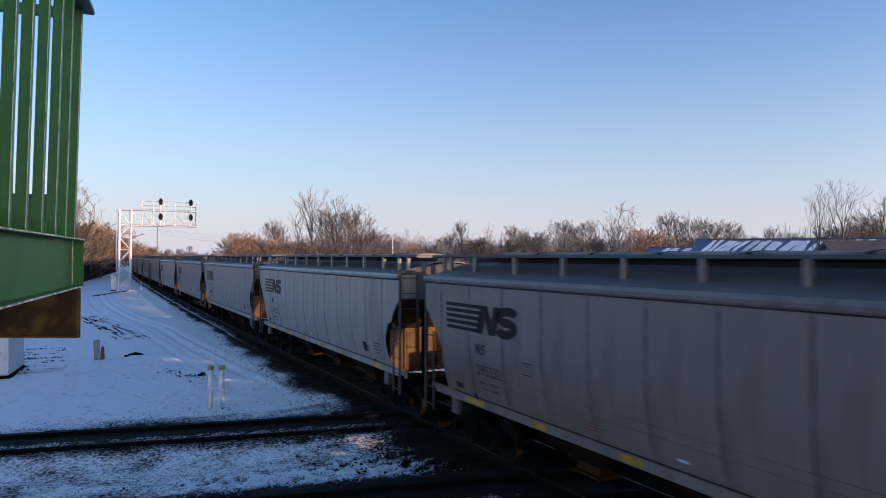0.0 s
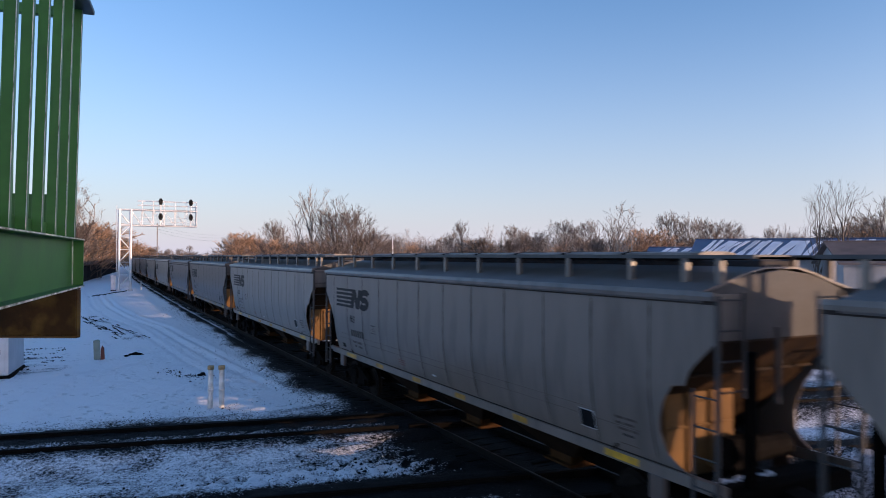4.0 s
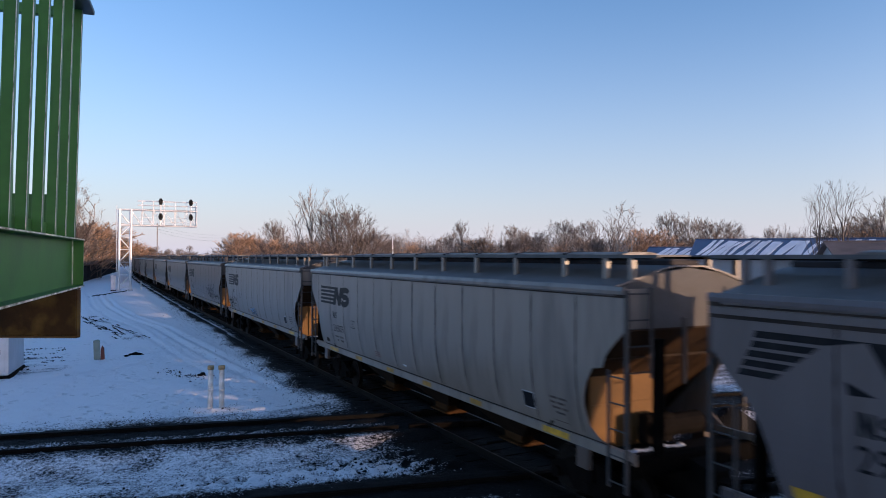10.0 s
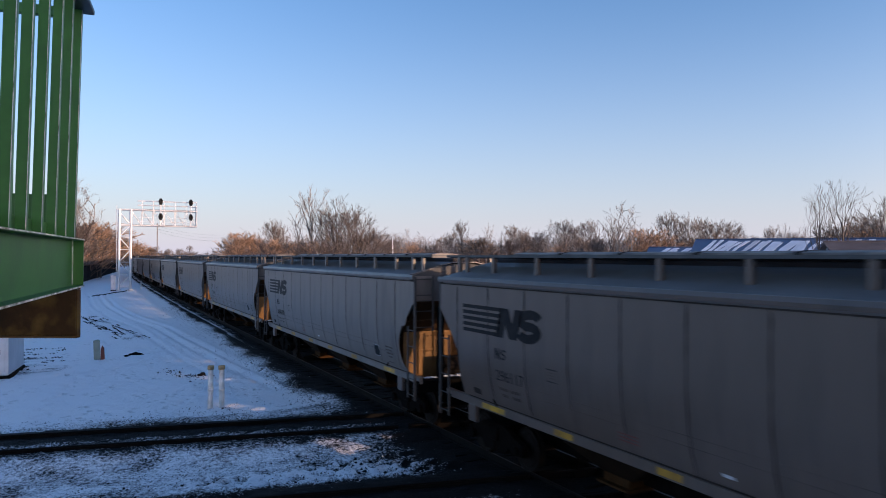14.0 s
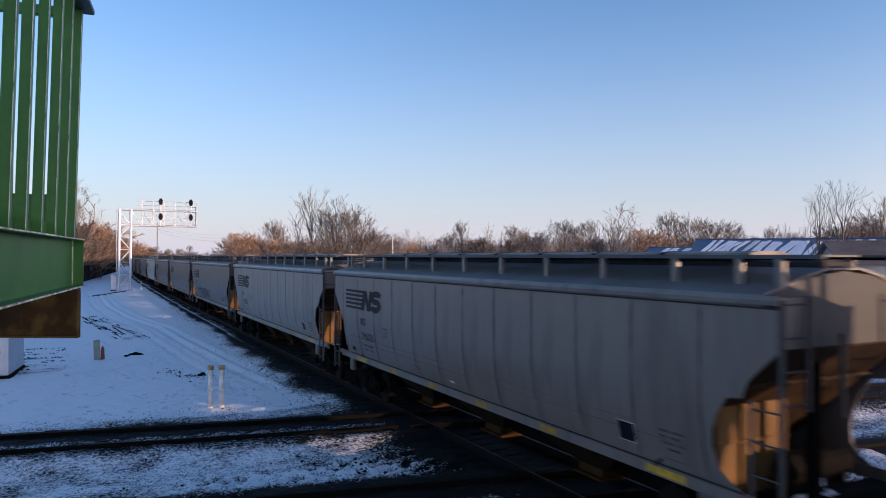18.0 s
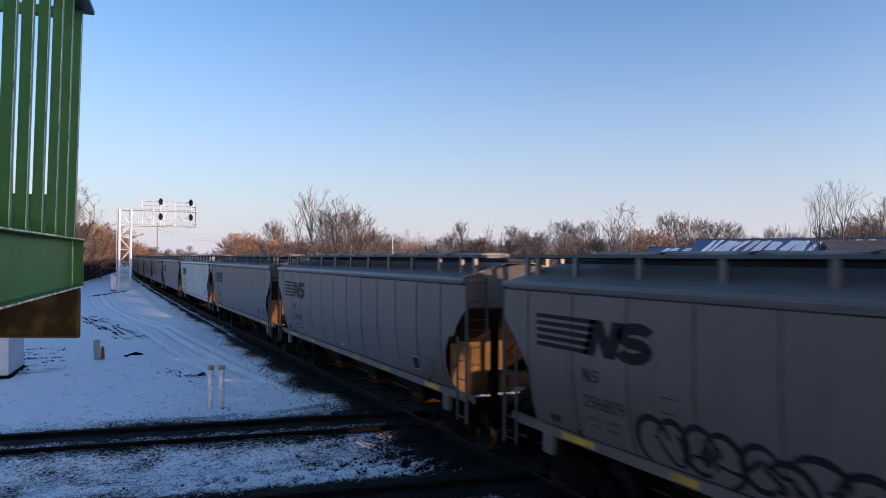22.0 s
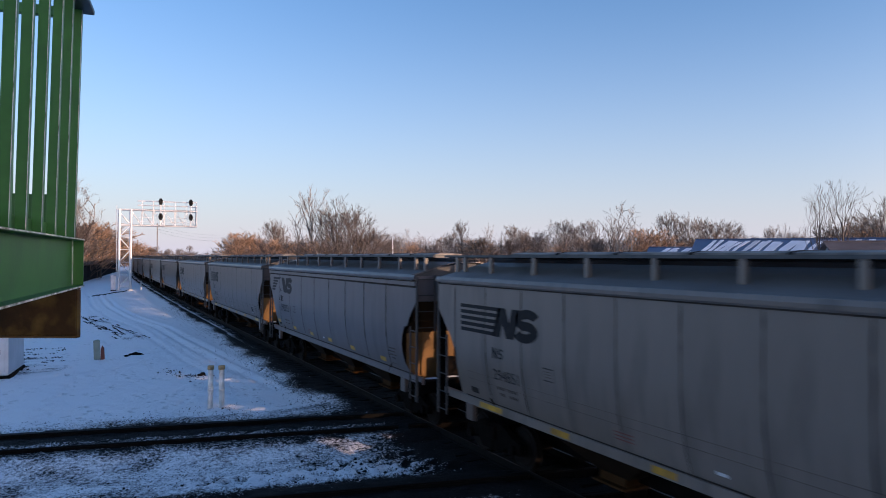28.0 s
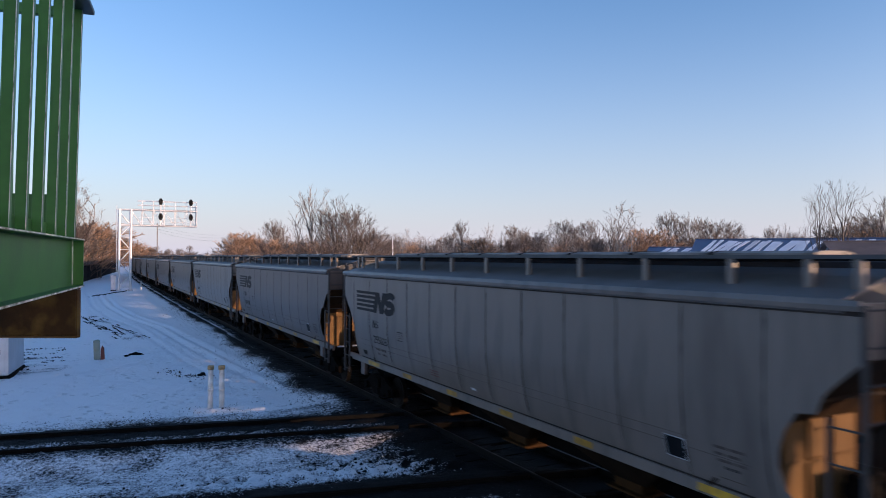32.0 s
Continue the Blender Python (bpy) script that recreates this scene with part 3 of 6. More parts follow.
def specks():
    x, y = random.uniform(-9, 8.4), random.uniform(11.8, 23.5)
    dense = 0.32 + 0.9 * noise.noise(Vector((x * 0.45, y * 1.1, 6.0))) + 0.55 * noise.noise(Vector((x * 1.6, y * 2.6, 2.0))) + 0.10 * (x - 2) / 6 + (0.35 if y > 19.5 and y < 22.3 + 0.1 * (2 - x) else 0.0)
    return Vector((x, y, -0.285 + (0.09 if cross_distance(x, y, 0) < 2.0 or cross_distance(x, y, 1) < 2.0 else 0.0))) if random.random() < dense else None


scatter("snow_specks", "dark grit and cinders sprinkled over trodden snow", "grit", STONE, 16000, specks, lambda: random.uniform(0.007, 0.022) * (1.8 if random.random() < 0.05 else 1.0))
scatter("snow_clods", "small clods of grey snow thrown up beside the rails", "snow clods", CLOD, 1500, along_cross, lambda: random.uniform(0.02, 0.07))
scatter("snow_lumps", "lumps of snow on the dark ballast", "snow clods", CLOD, 1500, near_main, lambda: random.uniform(0.008, 0.03))


def berm():
    side = Vector((CROSS_DIR.y, -CROSS_DIR.x, 0))
    if side.y > 0:
        side = -side
    return CROSS[0] + CROSS_DIR * random.uniform(-9, 5.0) + side * (1.12 + abs(random.gauss(0, 0.16))) + Vector((0, 0, -0.17))


def trodden():
    return Vector((random.gauss(6.0, 0.8), random.gauss(14.6, 0.9), -0.27))


scatter("snow_berm", "broken ridge of dirty snow pushed up along the rail", "snow ridge", GREYSNOW, 900, berm, lambda: random.uniform(0.03, 0.10))
scatter("frozen_clods", "dark frozen clods kicked up on the snow", "clods", STONE, 60, trodden, lambda: random.uniform(0.02, 0.06))


def soil_rut():
    y = random.uniform(44.5, 62.5)
    k = random.randrange(6)
    x = 0.75 - 0.135 * (y - 57.5) + (-0.8, -0.5, -0.22, 0.1, 0.45, 0.75)[k] + 0.10 * math.sin(y * 0.5 + 2.1 * k) + random.gauss(0, 0.035)
    return Vector((x, y, -0.31)) if noise.noise(Vector((x * 0.3, y * 0.45, 3.0 + 2.3 * k))) > -0.05 else None


def soil_left():
    x, y = random.uniform(-5.2, -0.9), random.uniform(33.5, 42.5)
    return Vector((x, y, -0.32)) if noise.noise(Vector((x * 0.5, y * 1.4, 7.0))) > 0.12 else None


def soil_pipes():
    k = random.random()
    c = Vector((4.15 - 1.1 * k, 28.9 + 2.6 * k, -0.31))
    return c + Vector((random.gauss(0, 0.24), random.gauss(0, 0.35), 0))


scatter("turned_soil", "dark soil turned up in tyre ruts across the snow", "soil", STONE, 1500, soil_rut, lambda: random.uniform(0.025, 0.06))
scatter("bare_soil", "dark soil showing in streaks through thin snow", "soil", STONE, 1400, soil_left, lambda: random.uniform(0.015, 0.065))
scatter("loose_soil", "dark clods of soil scattered behind the pipes", "soil", STONE, 90, soil_pipes, lambda: random.uniform(0.015, 0.06))


# ---- covered hopper cars ----
PITCH, HALF = 18.528, 8.53      # between coupler faces; half the length of the eaves
EAVE, SILL = 3.98, 1.24        # heights above the rail
WIDE = 1.62


def side_x(z):
    """Half width of the rounded body at a height."""
    if z > 2.75:
        return WIDE
    t = (2.75 - z) / 1.4
    return WIDE - 0.235 * t * t


# ends of the side plate: inset from the eave's end at each height
def lead_inset(z):
    return float(np.interp(z, (1.3, 1.42, 1.52, 1.68, 1.98, 2.2, 2.45, 2.7, 2.74, 2.98, 3.22, 3.40, 4.1), (0.45, 0.68, 0.88, 1.04, 1.10, 1.07, 0.97, 0.80, 0.56, 0.46, 0.2, 0.0, 0.0)))


def trail_inset(z):
    return float(np.interp(z, (1.3, 1.78, 2.2, 2.45, 2.71, 2.94, 3.16, 3.34, 4.1), (1.10, 1.00, 0.90, 0.80, 0.63, 0.40, 0.17, 0.0, 0.0)))


LEVELS = (1.36, 1.42, 1.52, 1.6, 1.68, 1.78, 1.98, 2.2, 2.33, 2.45, 2.58, 2.7, 2.74, 2.94, 3.06, 3.16, 3.22, 3.34, 3.4, 3.7, 3.99)


def panel_mesh(y0, y1, side, mat, name="side_panel", proud=0.0, thick=0.02, levels=LEVELS):
    rows = []
    for z in levels:
        a, b = max(y0, -HALF + lead_inset(z)), min(y1, HALF - trail_inset(z))
        n = Vector((side, 0, 0))
        x = side * (side_x(z) + proud)
        m = 0.5 * (a + b)
        rows.append([((x, a, z), n), ((x, m, z), n), ((x, b, z), n)])
    return finish(name, sheet(bmesh.new(), rows, thick), mat, False)


def decal(name, polys, mat, parent, label=""):
    """Flat painted shapes on the near side, following its curve; polygons of (y, z)."""
    bm = bmesh.new()
    for poly in polys:
        bm.faces.new([bm.verts.new((-(side_x(z) + 0.006), y, z)) for y, z in poly])
    bmesh.ops.recalc_face_normals(bm, faces=bm.faces)
    return part(name, bm, mat, parent, label)


def rounded_stroke(name, parent, mat, yc, zc, hw, hh, half):
    """A thick double-bent stroke, slanted, as one band on the near side."""
    pts = []
    for i in range(33):
        u = i / 32
        if u < 0.5:
            a = radians(20 + 250 * u * 2)
            q = (hw * math.cos(a), hh * 0.5 + hh * 0.52 * math.sin(a))
        else:
            a = radians(90 - 250 * (u - 0.5) * 2)
            q = (hw * math.cos(a), -hh * 0.5 + hh * 0.52 * math.sin(a))
        pts.append((yc - q[0] - 0.28 * q[1], zc + q[1]))
    polys = []
    ends = []
    for i, (y, z) in enumerate(pts):
        a, b = pts[max(0, i - 1)], pts[min(32, i + 1)]
        d = Vector((b[0] - a[0], b[1] - a[1])).normalized()
        w = half * (0.62 + 0.38 * abs(d.x))
        ends.append(((y - d.y * half * 0.95, z + d.x * w * 0.62), (y + d.y * half * 0.95, z - d.x * w * 0.62)))
    for p, q in zip(ends, ends[1:]):
        polys.append([p[0], p[1], q[1], q[0]])
    return decal(name, polys, mat, parent, "bold rounded black emblem shape")


def bar(y0, y1, z0, z1):
    return [(y0, z0), (y1, z0), (y1, z1), (y0, z1)]


def squiggle(parent, name, y0, y1, z0, z1, mat, seed, loops, width, label):
    """A sprayed scrawl of loops: a ribbon on the near side."""
    rnd = random.Random(seed)
    pts, n = [], loops * 10
    ph, am = rnd.uniform(0, 6), rnd.uniform(0.6, 1.0)
    for i in range(n + 1):
        t = i / n
        y = y1 + (y0 - y1) * t + 0.16 * (y1 - y0) / loops * 3 * math.sin(2 * math.pi * loops * t + 1.3)
        z = 0.5 * (z0 + z1) + 0.5 * (z1 - z0) * (math.sin(2 * math.pi * loops * t + ph) * am + 0.35 * math.sin(2 * math.pi * loops * 2.3 * t)) / 1.3
        pts.append((y, z))
    bm = bmesh.new()
    prev = None
    for i, (y, z) in enumerate(pts):
        a, b = pts[max(0, i - 1)], pts[min(n, i + 1)]
        d = Vector((b[0] - a[0], b[1] - a[1]))
        d.normalize()
        w = width * (0.7 + 0.5 * rnd.random())
        cur = [bm.verts.new((-(side_x(q) + 0.007), r, q)) for r, q in ((y - d.y * w, z + d.x * w), (y + d.y * w, z - d.x * w))]
        if prev:
            bm.faces.new((prev[0], prev[1], cur[1], cur[0]))
        prev = cur
    return part(name, bm, mat, parent, label)


def arch(parent, yc, zc, ry, rz, a0, a1, width):
    """One sprayed bow of a bubble-shaped scrawl on the near side."""
    n, polys, last = 18, [], None
    for i in range(n + 1):
        a = radians(a0 + (a1 - a0) * i / n)
        w = width * (0.55 + 0.45 * math.sin(math.pi * i / n))
        cur = ((yc - (ry - w) * math.cos(a), zc + (rz - w) * math.sin(a)), (yc - (ry + w) * math.cos(a), zc + (rz + w) * math.sin(a)))
        if last:
            polys.append([last[0], last[1], cur[1], cur[0]])
        last = cur
    return decal("graffiti", polys, TAG_BLACK, parent, "sprayed black bow")


def lettering(text, parent, y, z, size, mat, label):
    """Readable figures on the near side, read from outside."""
    cu = bpy.data.curves.new("figures", "FONT")
    cu.body, cu.size, cu.align_x, cu.offset = text, size, "LEFT", 0.0
    tmp = bpy.data.objects.new("figures", cu)
    me = bpy.data.meshes.new_from_object(tmp)
    bpy.data.objects.remove(tmp)
    me.materials.append(mat)
    for v in me.vertices:
        yy, zz = y - v.co.x * 1.05, z + v.co.y
        v.co = (-(side_x(zz) + 0.006), yy, zz)
    return part("car_number", me, mat, parent, label)


def half_ladder(w, z0, z1, rungs, way):
    """One stile at a distance w from a post that stands at y = 0, with rungs between the two."""
    bm = rbox(-0.022, 0.022, way * w - 0.022, way * w + 0.022, z0, z1, 0.005)
    for i in range(rungs):
        z = z0 + 0.10 + (z1 - z0 - 0.2) * i / (rungs - 1)
        tube(bm, [(0, 0, z), (0, way * (w - 0.015), z)], 0.014, 5)
    return finish("ladder", bm, LADDER)


def snow_patch(s):
    """A ragged thin drift left along the end platform."""
    rnd = random.Random(77 + s)
    bm, last, n = bmesh.new(), None, 16
    for i in range(n + 1):
        x = -1.1 + 1.2 * i / n
        c, h = s * (8.06 + rnd.uniform(-0.05, 0.05)), 0.02 + 0.07 * abs(math.sin(i * 1.3)) * rnd.uniform(0.5, 1.2)
        cur = [bm.verts.new(q) for q in ((x, c - h, 1.300), (x + rnd.uniform(-0.02, 0.02), c, 1.312 + 0.25 * h), (x, c + h, 1.300))]
        if last:
            bm.faces.new((last[0], last[1], cur[1], cur[0])), bm.faces.new((last[1], last[2], cur[2], cur[1]))
        last = cur
    return finish("snow_patch", bm, CLOD)


def wheelset(bm):
    n = 28
    for s in (-1, 1):
        prof = ((0.0, 0.075), (0.035, 0.10), (0.04, 0.36), (0.02, 0.385), (0.03, 0.46), (-0.04, 0.457), (-0.065, 0.452), (-0.07, 0.482), (-0.10, 0.480), (-0.105, 0.39), (-0.05, 0.36), (-0.06, 0.11), (-0.09, 0.08))
        last = None
        for k in range(n + 1):
            a = 2 * math.pi * k / n
            cur = [bm.verts.new((s * (0.77 + x), r * math.cos(a), r * math.sin(a))) for x, r in prof]
            if last:
                for i in range(len(prof) - 1):
                    bm.faces.new((last[i], last[i + 1], cur[i + 1], cur[i]))
            last = cur
        # cast marks on the plate, so that its turning shows
        for k in range(3):
            a = 2 * math.pi * k / 3
            box(bm, s * 0.795, s * 0.812, 0.20 * math.cos(a) - 0.04, 0.20 * math.cos(a) + 0.04, 0.20 * math.sin(a) - 0.04, 0.20 * math.sin(a) + 0.04)
    tube(bm, [(-1.05, 0, 0), (1.05, 0, 0)], 0.085, 10)
    bmesh.ops.remove_doubles(bm, verts=bm.verts, dist=0.0005)
    return bm


MESH = {}


def shared(key, make):
    if key not in MESH:
        MESH[key] = make()
    return MESH[key]


def truck(car, y):
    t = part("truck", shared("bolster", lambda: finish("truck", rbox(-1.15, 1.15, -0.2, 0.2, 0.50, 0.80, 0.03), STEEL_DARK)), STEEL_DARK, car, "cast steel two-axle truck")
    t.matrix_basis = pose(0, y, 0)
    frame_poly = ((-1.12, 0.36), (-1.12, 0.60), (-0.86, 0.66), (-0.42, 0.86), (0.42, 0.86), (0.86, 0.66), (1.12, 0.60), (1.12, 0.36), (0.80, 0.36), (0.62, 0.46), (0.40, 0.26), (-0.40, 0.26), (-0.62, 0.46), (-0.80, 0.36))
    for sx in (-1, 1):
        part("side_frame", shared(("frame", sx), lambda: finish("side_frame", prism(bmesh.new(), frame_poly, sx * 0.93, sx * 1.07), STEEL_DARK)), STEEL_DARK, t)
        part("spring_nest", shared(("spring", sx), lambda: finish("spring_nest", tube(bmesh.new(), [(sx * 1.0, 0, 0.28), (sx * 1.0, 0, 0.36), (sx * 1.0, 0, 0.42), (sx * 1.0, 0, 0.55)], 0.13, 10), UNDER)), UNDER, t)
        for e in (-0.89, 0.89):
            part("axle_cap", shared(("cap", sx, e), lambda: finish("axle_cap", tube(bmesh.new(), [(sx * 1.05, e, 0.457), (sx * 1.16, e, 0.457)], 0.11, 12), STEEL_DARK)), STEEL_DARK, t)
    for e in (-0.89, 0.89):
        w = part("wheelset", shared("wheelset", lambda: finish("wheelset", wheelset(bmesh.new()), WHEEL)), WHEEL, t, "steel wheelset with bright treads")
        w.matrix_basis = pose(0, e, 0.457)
    return t


def hopper_mesh():
    """A V-shaped discharge bay, wide above, narrow below."""
    bm = bmesh.new()
    rings = []
    for z, hx, hy in ((1.42, 1.28, 1.76), (1.15, 1.05, 1.40), (0.54, 0.48, 0.40)):
        rings.append([bm.verts.new((sx * hx, sy * hy, z)) for sx, sy in ((-1, -1), (1, -1), (1, 1), (-1, 1))])
    for a, b in zip(rings, rings[1:]):
        for i in range(4):
            bm.faces.new((a[i], a[(i + 1) % 4], b[(i + 1) % 4], b[i]))
    bm.faces.new(rings[-1]), bm.faces.new(rings[0][::-1])
    return finish("hopper_bay", bm, HOPPER)


def gate_box():
    bm = rbox(-0.50, 0.50, -0.36, 0.36, 0.30, 0.56, 0.02)
    box(bm, -0.62, 0.62, -0.42, 0.42, 0.36, 0.40)
    return bm


def roof_mesh(mat):
    bm = bmesh.new()
    prof = ((-WIDE - 0.05, EAVE - 0.01), (-WIDE - 0.06, EAVE + 0.05), (-WIDE - 0.03, EAVE + 0.12), (-1.25, EAVE + 0.22), (-0.78, EAVE + 0.36), (-0.36, EAVE + 0.45))
    prof = prof + tuple((-x, z) for x, z in prof[::-1])
    low = tuple((x * 0.985, z - 0.03) for x, z in prof[::-1])
    prism(bm, prof + low, -HALF + 0.21, HALF - 0.21, "y")
    return finish("roof", bm, mat)


def end_wall(mat, end):
    """Upper end bulkhead with a rounded crown under the roof."""
    pts = [(-1.6, 3.38), (1.6, 3.38), (1.6, EAVE + 0.05), (1.2, EAVE + 0.19), (0.75, EAVE + 0.33), (0, EAVE + 0.41), (-0.75, EAVE + 0.33), (-1.2, EAVE + 0.19), (-1.6, EAVE + 0.05)]
    return finish("end_bulkhead", prism(bmesh.new(), pts, end * (HALF - 0.30), end * (HALF - 0.24), "y"), mat)


def seam_mesh(w, k, mat):
    """A rust-edged weld line that wavers in width and stops at its own height."""
    rnd = random.Random(40 + k)
    bm, low = bmesh.new(), (1.44, 1.44, 1.62, 1.50, 1.85)[k]
    n, last = 15, None
    for i in range(n + 1):
        z = low + (3.93 - low) * i / n
        c, h = rnd.uniform(-0.008, 0.008), w * rnd.uniform(0.35, 1.15) * (0.35 if i in (0, n) else 1.0)
        cur = [bm.verts.new((-(side_x(z) + 0.005), q, z)) for q in (c - h, c + h)]
        if last:
            bm.faces.new((last[0], last[1], cur[1], cur[0]))
        last = cur
    return finish("weld_seam", bm, mat)


POSTS = [-8.26, -7.63] + [0.13 + 1.65 * k for k in range(-4, 5)] + [7.90, 8.28]
SEAMS = [-7.29 + 1.361 * i for i in range(12)]
WIDE_SEAMS = [-6.37 + 1.86 * i for i in range(8)]


def hopper_car(tone, style):
    mat = PAINTS[tone]
    look_words = {"grey": "grey", "tan": "dusty warm grey", "blue": "cool grey", "light": "pale grey", "pale": "light grey", "white": "white"}[tone]
    car = thing("covered_hopper", f"{look_words} covered hopper freight car rolling on the main line", "freight car", "cars of the train")
    # near side: one plate between each pair of weld seams
    seams = SEAMS if style == "stripes" else WIDE_SEAMS
    cuts = [-9.0] + seams + [9.0]
    last = len(cuts) - 2
    for i in range(len(cuts) - 1):
        key = ("panel", tone, style, i if i in (0, 1, last - 1, last) else "mid")
        y0, y1 = cuts[i], cuts[i + 1]
        if key[3] == "mid":
            c = 0.5 * (y0 + y1)
            ob = part("side_panel", shared(key, lambda: panel_mesh(0.005 - (y1 - y0) / 2, (y1 - y0) / 2 - 0.005, -1, mat)), mat, car)
            ob.location.y = c
        else:
            part("side_panel", shared(key, lambda: panel_mesh(y0 + 0.005, y1 - 0.005, -1, mat)), mat, car)
    for i, y in enumerate(seams):
        k = (i * 7 + 3) % 5
        dark = SEAM if tone in ("tan", "blue") or k == 1 else LIGHTSEAM
        part("weld_seam", shared(("seam", style, k, dark.name), lambda: seam_mesh(0.021 if style == "stripes" else 0.03, k, dark)), dark, car).location.y = y
    for k, z in enumerate((2.02, 1.86)) if tone in ("tan", "grey") else ():
        part("faint_seam", shared(("faint", k), lambda: panel_mesh(-6.0 - k, 7.2, -1, STREAK, "faint_seam", 0.0035, 0.02, (z - 0.003, z + 0.003))), STREAK, car)
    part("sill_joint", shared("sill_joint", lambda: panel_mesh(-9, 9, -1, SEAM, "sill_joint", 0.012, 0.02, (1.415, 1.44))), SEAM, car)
    part("far_side", shared(("far", tone), lambda: panel_mesh(-9, 9, 1, mat, "far_side")), mat, car)
    part("roof", shared(("roof",), lambda: roof_mesh(ROOF)), ROOF, car, "grey sloping roof plate")
    for s in (-1, 1):
        part("side_sill", shared(("sill", tone, s), lambda: finish("side_sill", prism(bmesh.new(), ((s * 1.36, SILL), (s * 1.44, SILL), (s * 1.44, SILL + 0.165), (s * 1.40, SILL + 0.18), (s * 1.36, SILL + 0.18)), -HALF, HALF, "y"), mat)), mat, car)
        # dark strip that paints the shadow below the fascia
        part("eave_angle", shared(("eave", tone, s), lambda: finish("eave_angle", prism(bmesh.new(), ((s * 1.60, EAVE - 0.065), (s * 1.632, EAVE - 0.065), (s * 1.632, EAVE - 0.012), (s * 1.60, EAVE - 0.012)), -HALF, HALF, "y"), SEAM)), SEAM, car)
        # walkway on posts along the roof
        part("running_board", shared(("board", s), lambda: finish("running_board", prism(bmesh.new(), ((s * 0.58, 4.575), (s * 1.24, 4.575), (s * 1.24, 4.550), (s * 1.275, 4.550), (s * 1.275, 4.603), (s * 0.58, 4.603)), -HALF - 0.35, HALF + 0.35, "y"), GALV)), GALV, car, "grated steel walkway")
        part("walkway_rail", shared(("wrail", s), lambda: finish("walkway_rail", prism(bmesh.new(), ((s * 1.195, 4.530), (s * 1.255, 4.530), (s * 1.255, 4.568), (s * 1.195, 4.568)), -HALF - 0.2, HALF + 0.2, "y"), UNDER)), UNDER, car)
        for y in POSTS:
            part("roof_post", shared(("post", s, tone), lambda: finish("roof_post", box(bmesh.new(), s * 1.19, s * 1.26, -0.055, 0.055, EAVE + 0.19, 4.57), mat)), mat, car).location.y = y
        part("end_bulkhead", shared(("end", tone, s), lambda: end_wall(ENDPAINT, s)), ENDPAINT, car, "set-back end bulkhead in paint darkened against the sun")
        slope = ((s * (HALF - 0.25), 3.42), (s * (HALF - 0.25), 3.35), (s * 6.12, 1.22), (s * 6.12, 1.29))
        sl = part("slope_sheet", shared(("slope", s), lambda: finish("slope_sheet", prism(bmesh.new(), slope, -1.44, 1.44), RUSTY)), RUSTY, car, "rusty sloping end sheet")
        part("cross_angle", shared(("angle", s), lambda: finish("cross_angle", prism(bmesh.new(), ((s * 7.66, 2.80), (s * 7.80, 2.80), (s * 7.80, 2.84), (s * 7.70, 2.84), (s * 7.70, 2.93), (s * 7.66, 2.93)), -1.44, 1.44), RUSTY)), RUSTY, sl)
        if s < 0:
            part("shear_plate", shared(("shear", s), lambda: finish("shear_plate", box(bmesh.new(), -1.40, 0.06, s * 7.40, s * 7.36, 1.2, 2.55), OCHRE)), OCHRE, sl, "ochre upright plate under the slope sheet")
            part("air_reservoir", shared(("tank", s), lambda: finish("air_reservoir", tube(bmesh.new(), [(-0.42, s * 7.72, 1.56), (0.85, s * 7.72, 1.56)], 0.20, 12), UNDER)), UNDER, car)
            for x in (-0.95, -0.48):
                part("stiffener", shared(("rib", x), lambda: finish("stiffener", box(bmesh.new(), x - 0.02, x + 0.02, s * 7.45, s * 7.402, 1.3, 2.50), OCHRE)), OCHRE, sl)
            part("stiffener", shared("rail_rib", lambda: finish("stiffener", box(bmesh.new(), -1.36, 0.04, s * 7.43, s * 7.4025, 1.95, 1.98), OCHRE)), OCHRE, sl)
            part("wind_post", shared(("thin", s), lambda: finish("wind_post", box(bmesh.new(), -0.28, -0.22, s * 8.42, s * 8.48, 2.45, 3.56), LADDER)), LADDER, car)
        else:
            part("air_reservoir", shared(("tank", s), lambda: finish("air_reservoir", tube(bmesh.new(), [(-0.55, s * 7.35, 1.62), (0.65, s * 7.35, 1.62)], 0.24, 12), UNDER)), UNDER, car)
            part("shear_plate", shared(("shear", s), lambda: finish("shear_plate", box(bmesh.new(), -1.40, 1.40, s * 6.95, s * 6.99, 1.2, 2.05), OCHRE)), OCHRE, sl, "ochre upright plate under the slope sheet")
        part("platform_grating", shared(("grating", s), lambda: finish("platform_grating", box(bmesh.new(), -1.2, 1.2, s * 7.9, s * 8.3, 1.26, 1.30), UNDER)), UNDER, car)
        # post and end sill are coloured black in place of shade
        part("end_post", shared(("epost", s), lambda: finish("end_post", box(bmesh.new(), -0.86, -0.70, s * 8.34, s * 8.46, 1.25, 3.22), SHADE_BLACK)), SHADE_BLACK, car)
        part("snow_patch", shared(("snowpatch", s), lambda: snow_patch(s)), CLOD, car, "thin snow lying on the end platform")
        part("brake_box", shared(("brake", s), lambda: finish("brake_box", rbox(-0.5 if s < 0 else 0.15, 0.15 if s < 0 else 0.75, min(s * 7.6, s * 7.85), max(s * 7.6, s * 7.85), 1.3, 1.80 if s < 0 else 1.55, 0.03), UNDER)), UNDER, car)
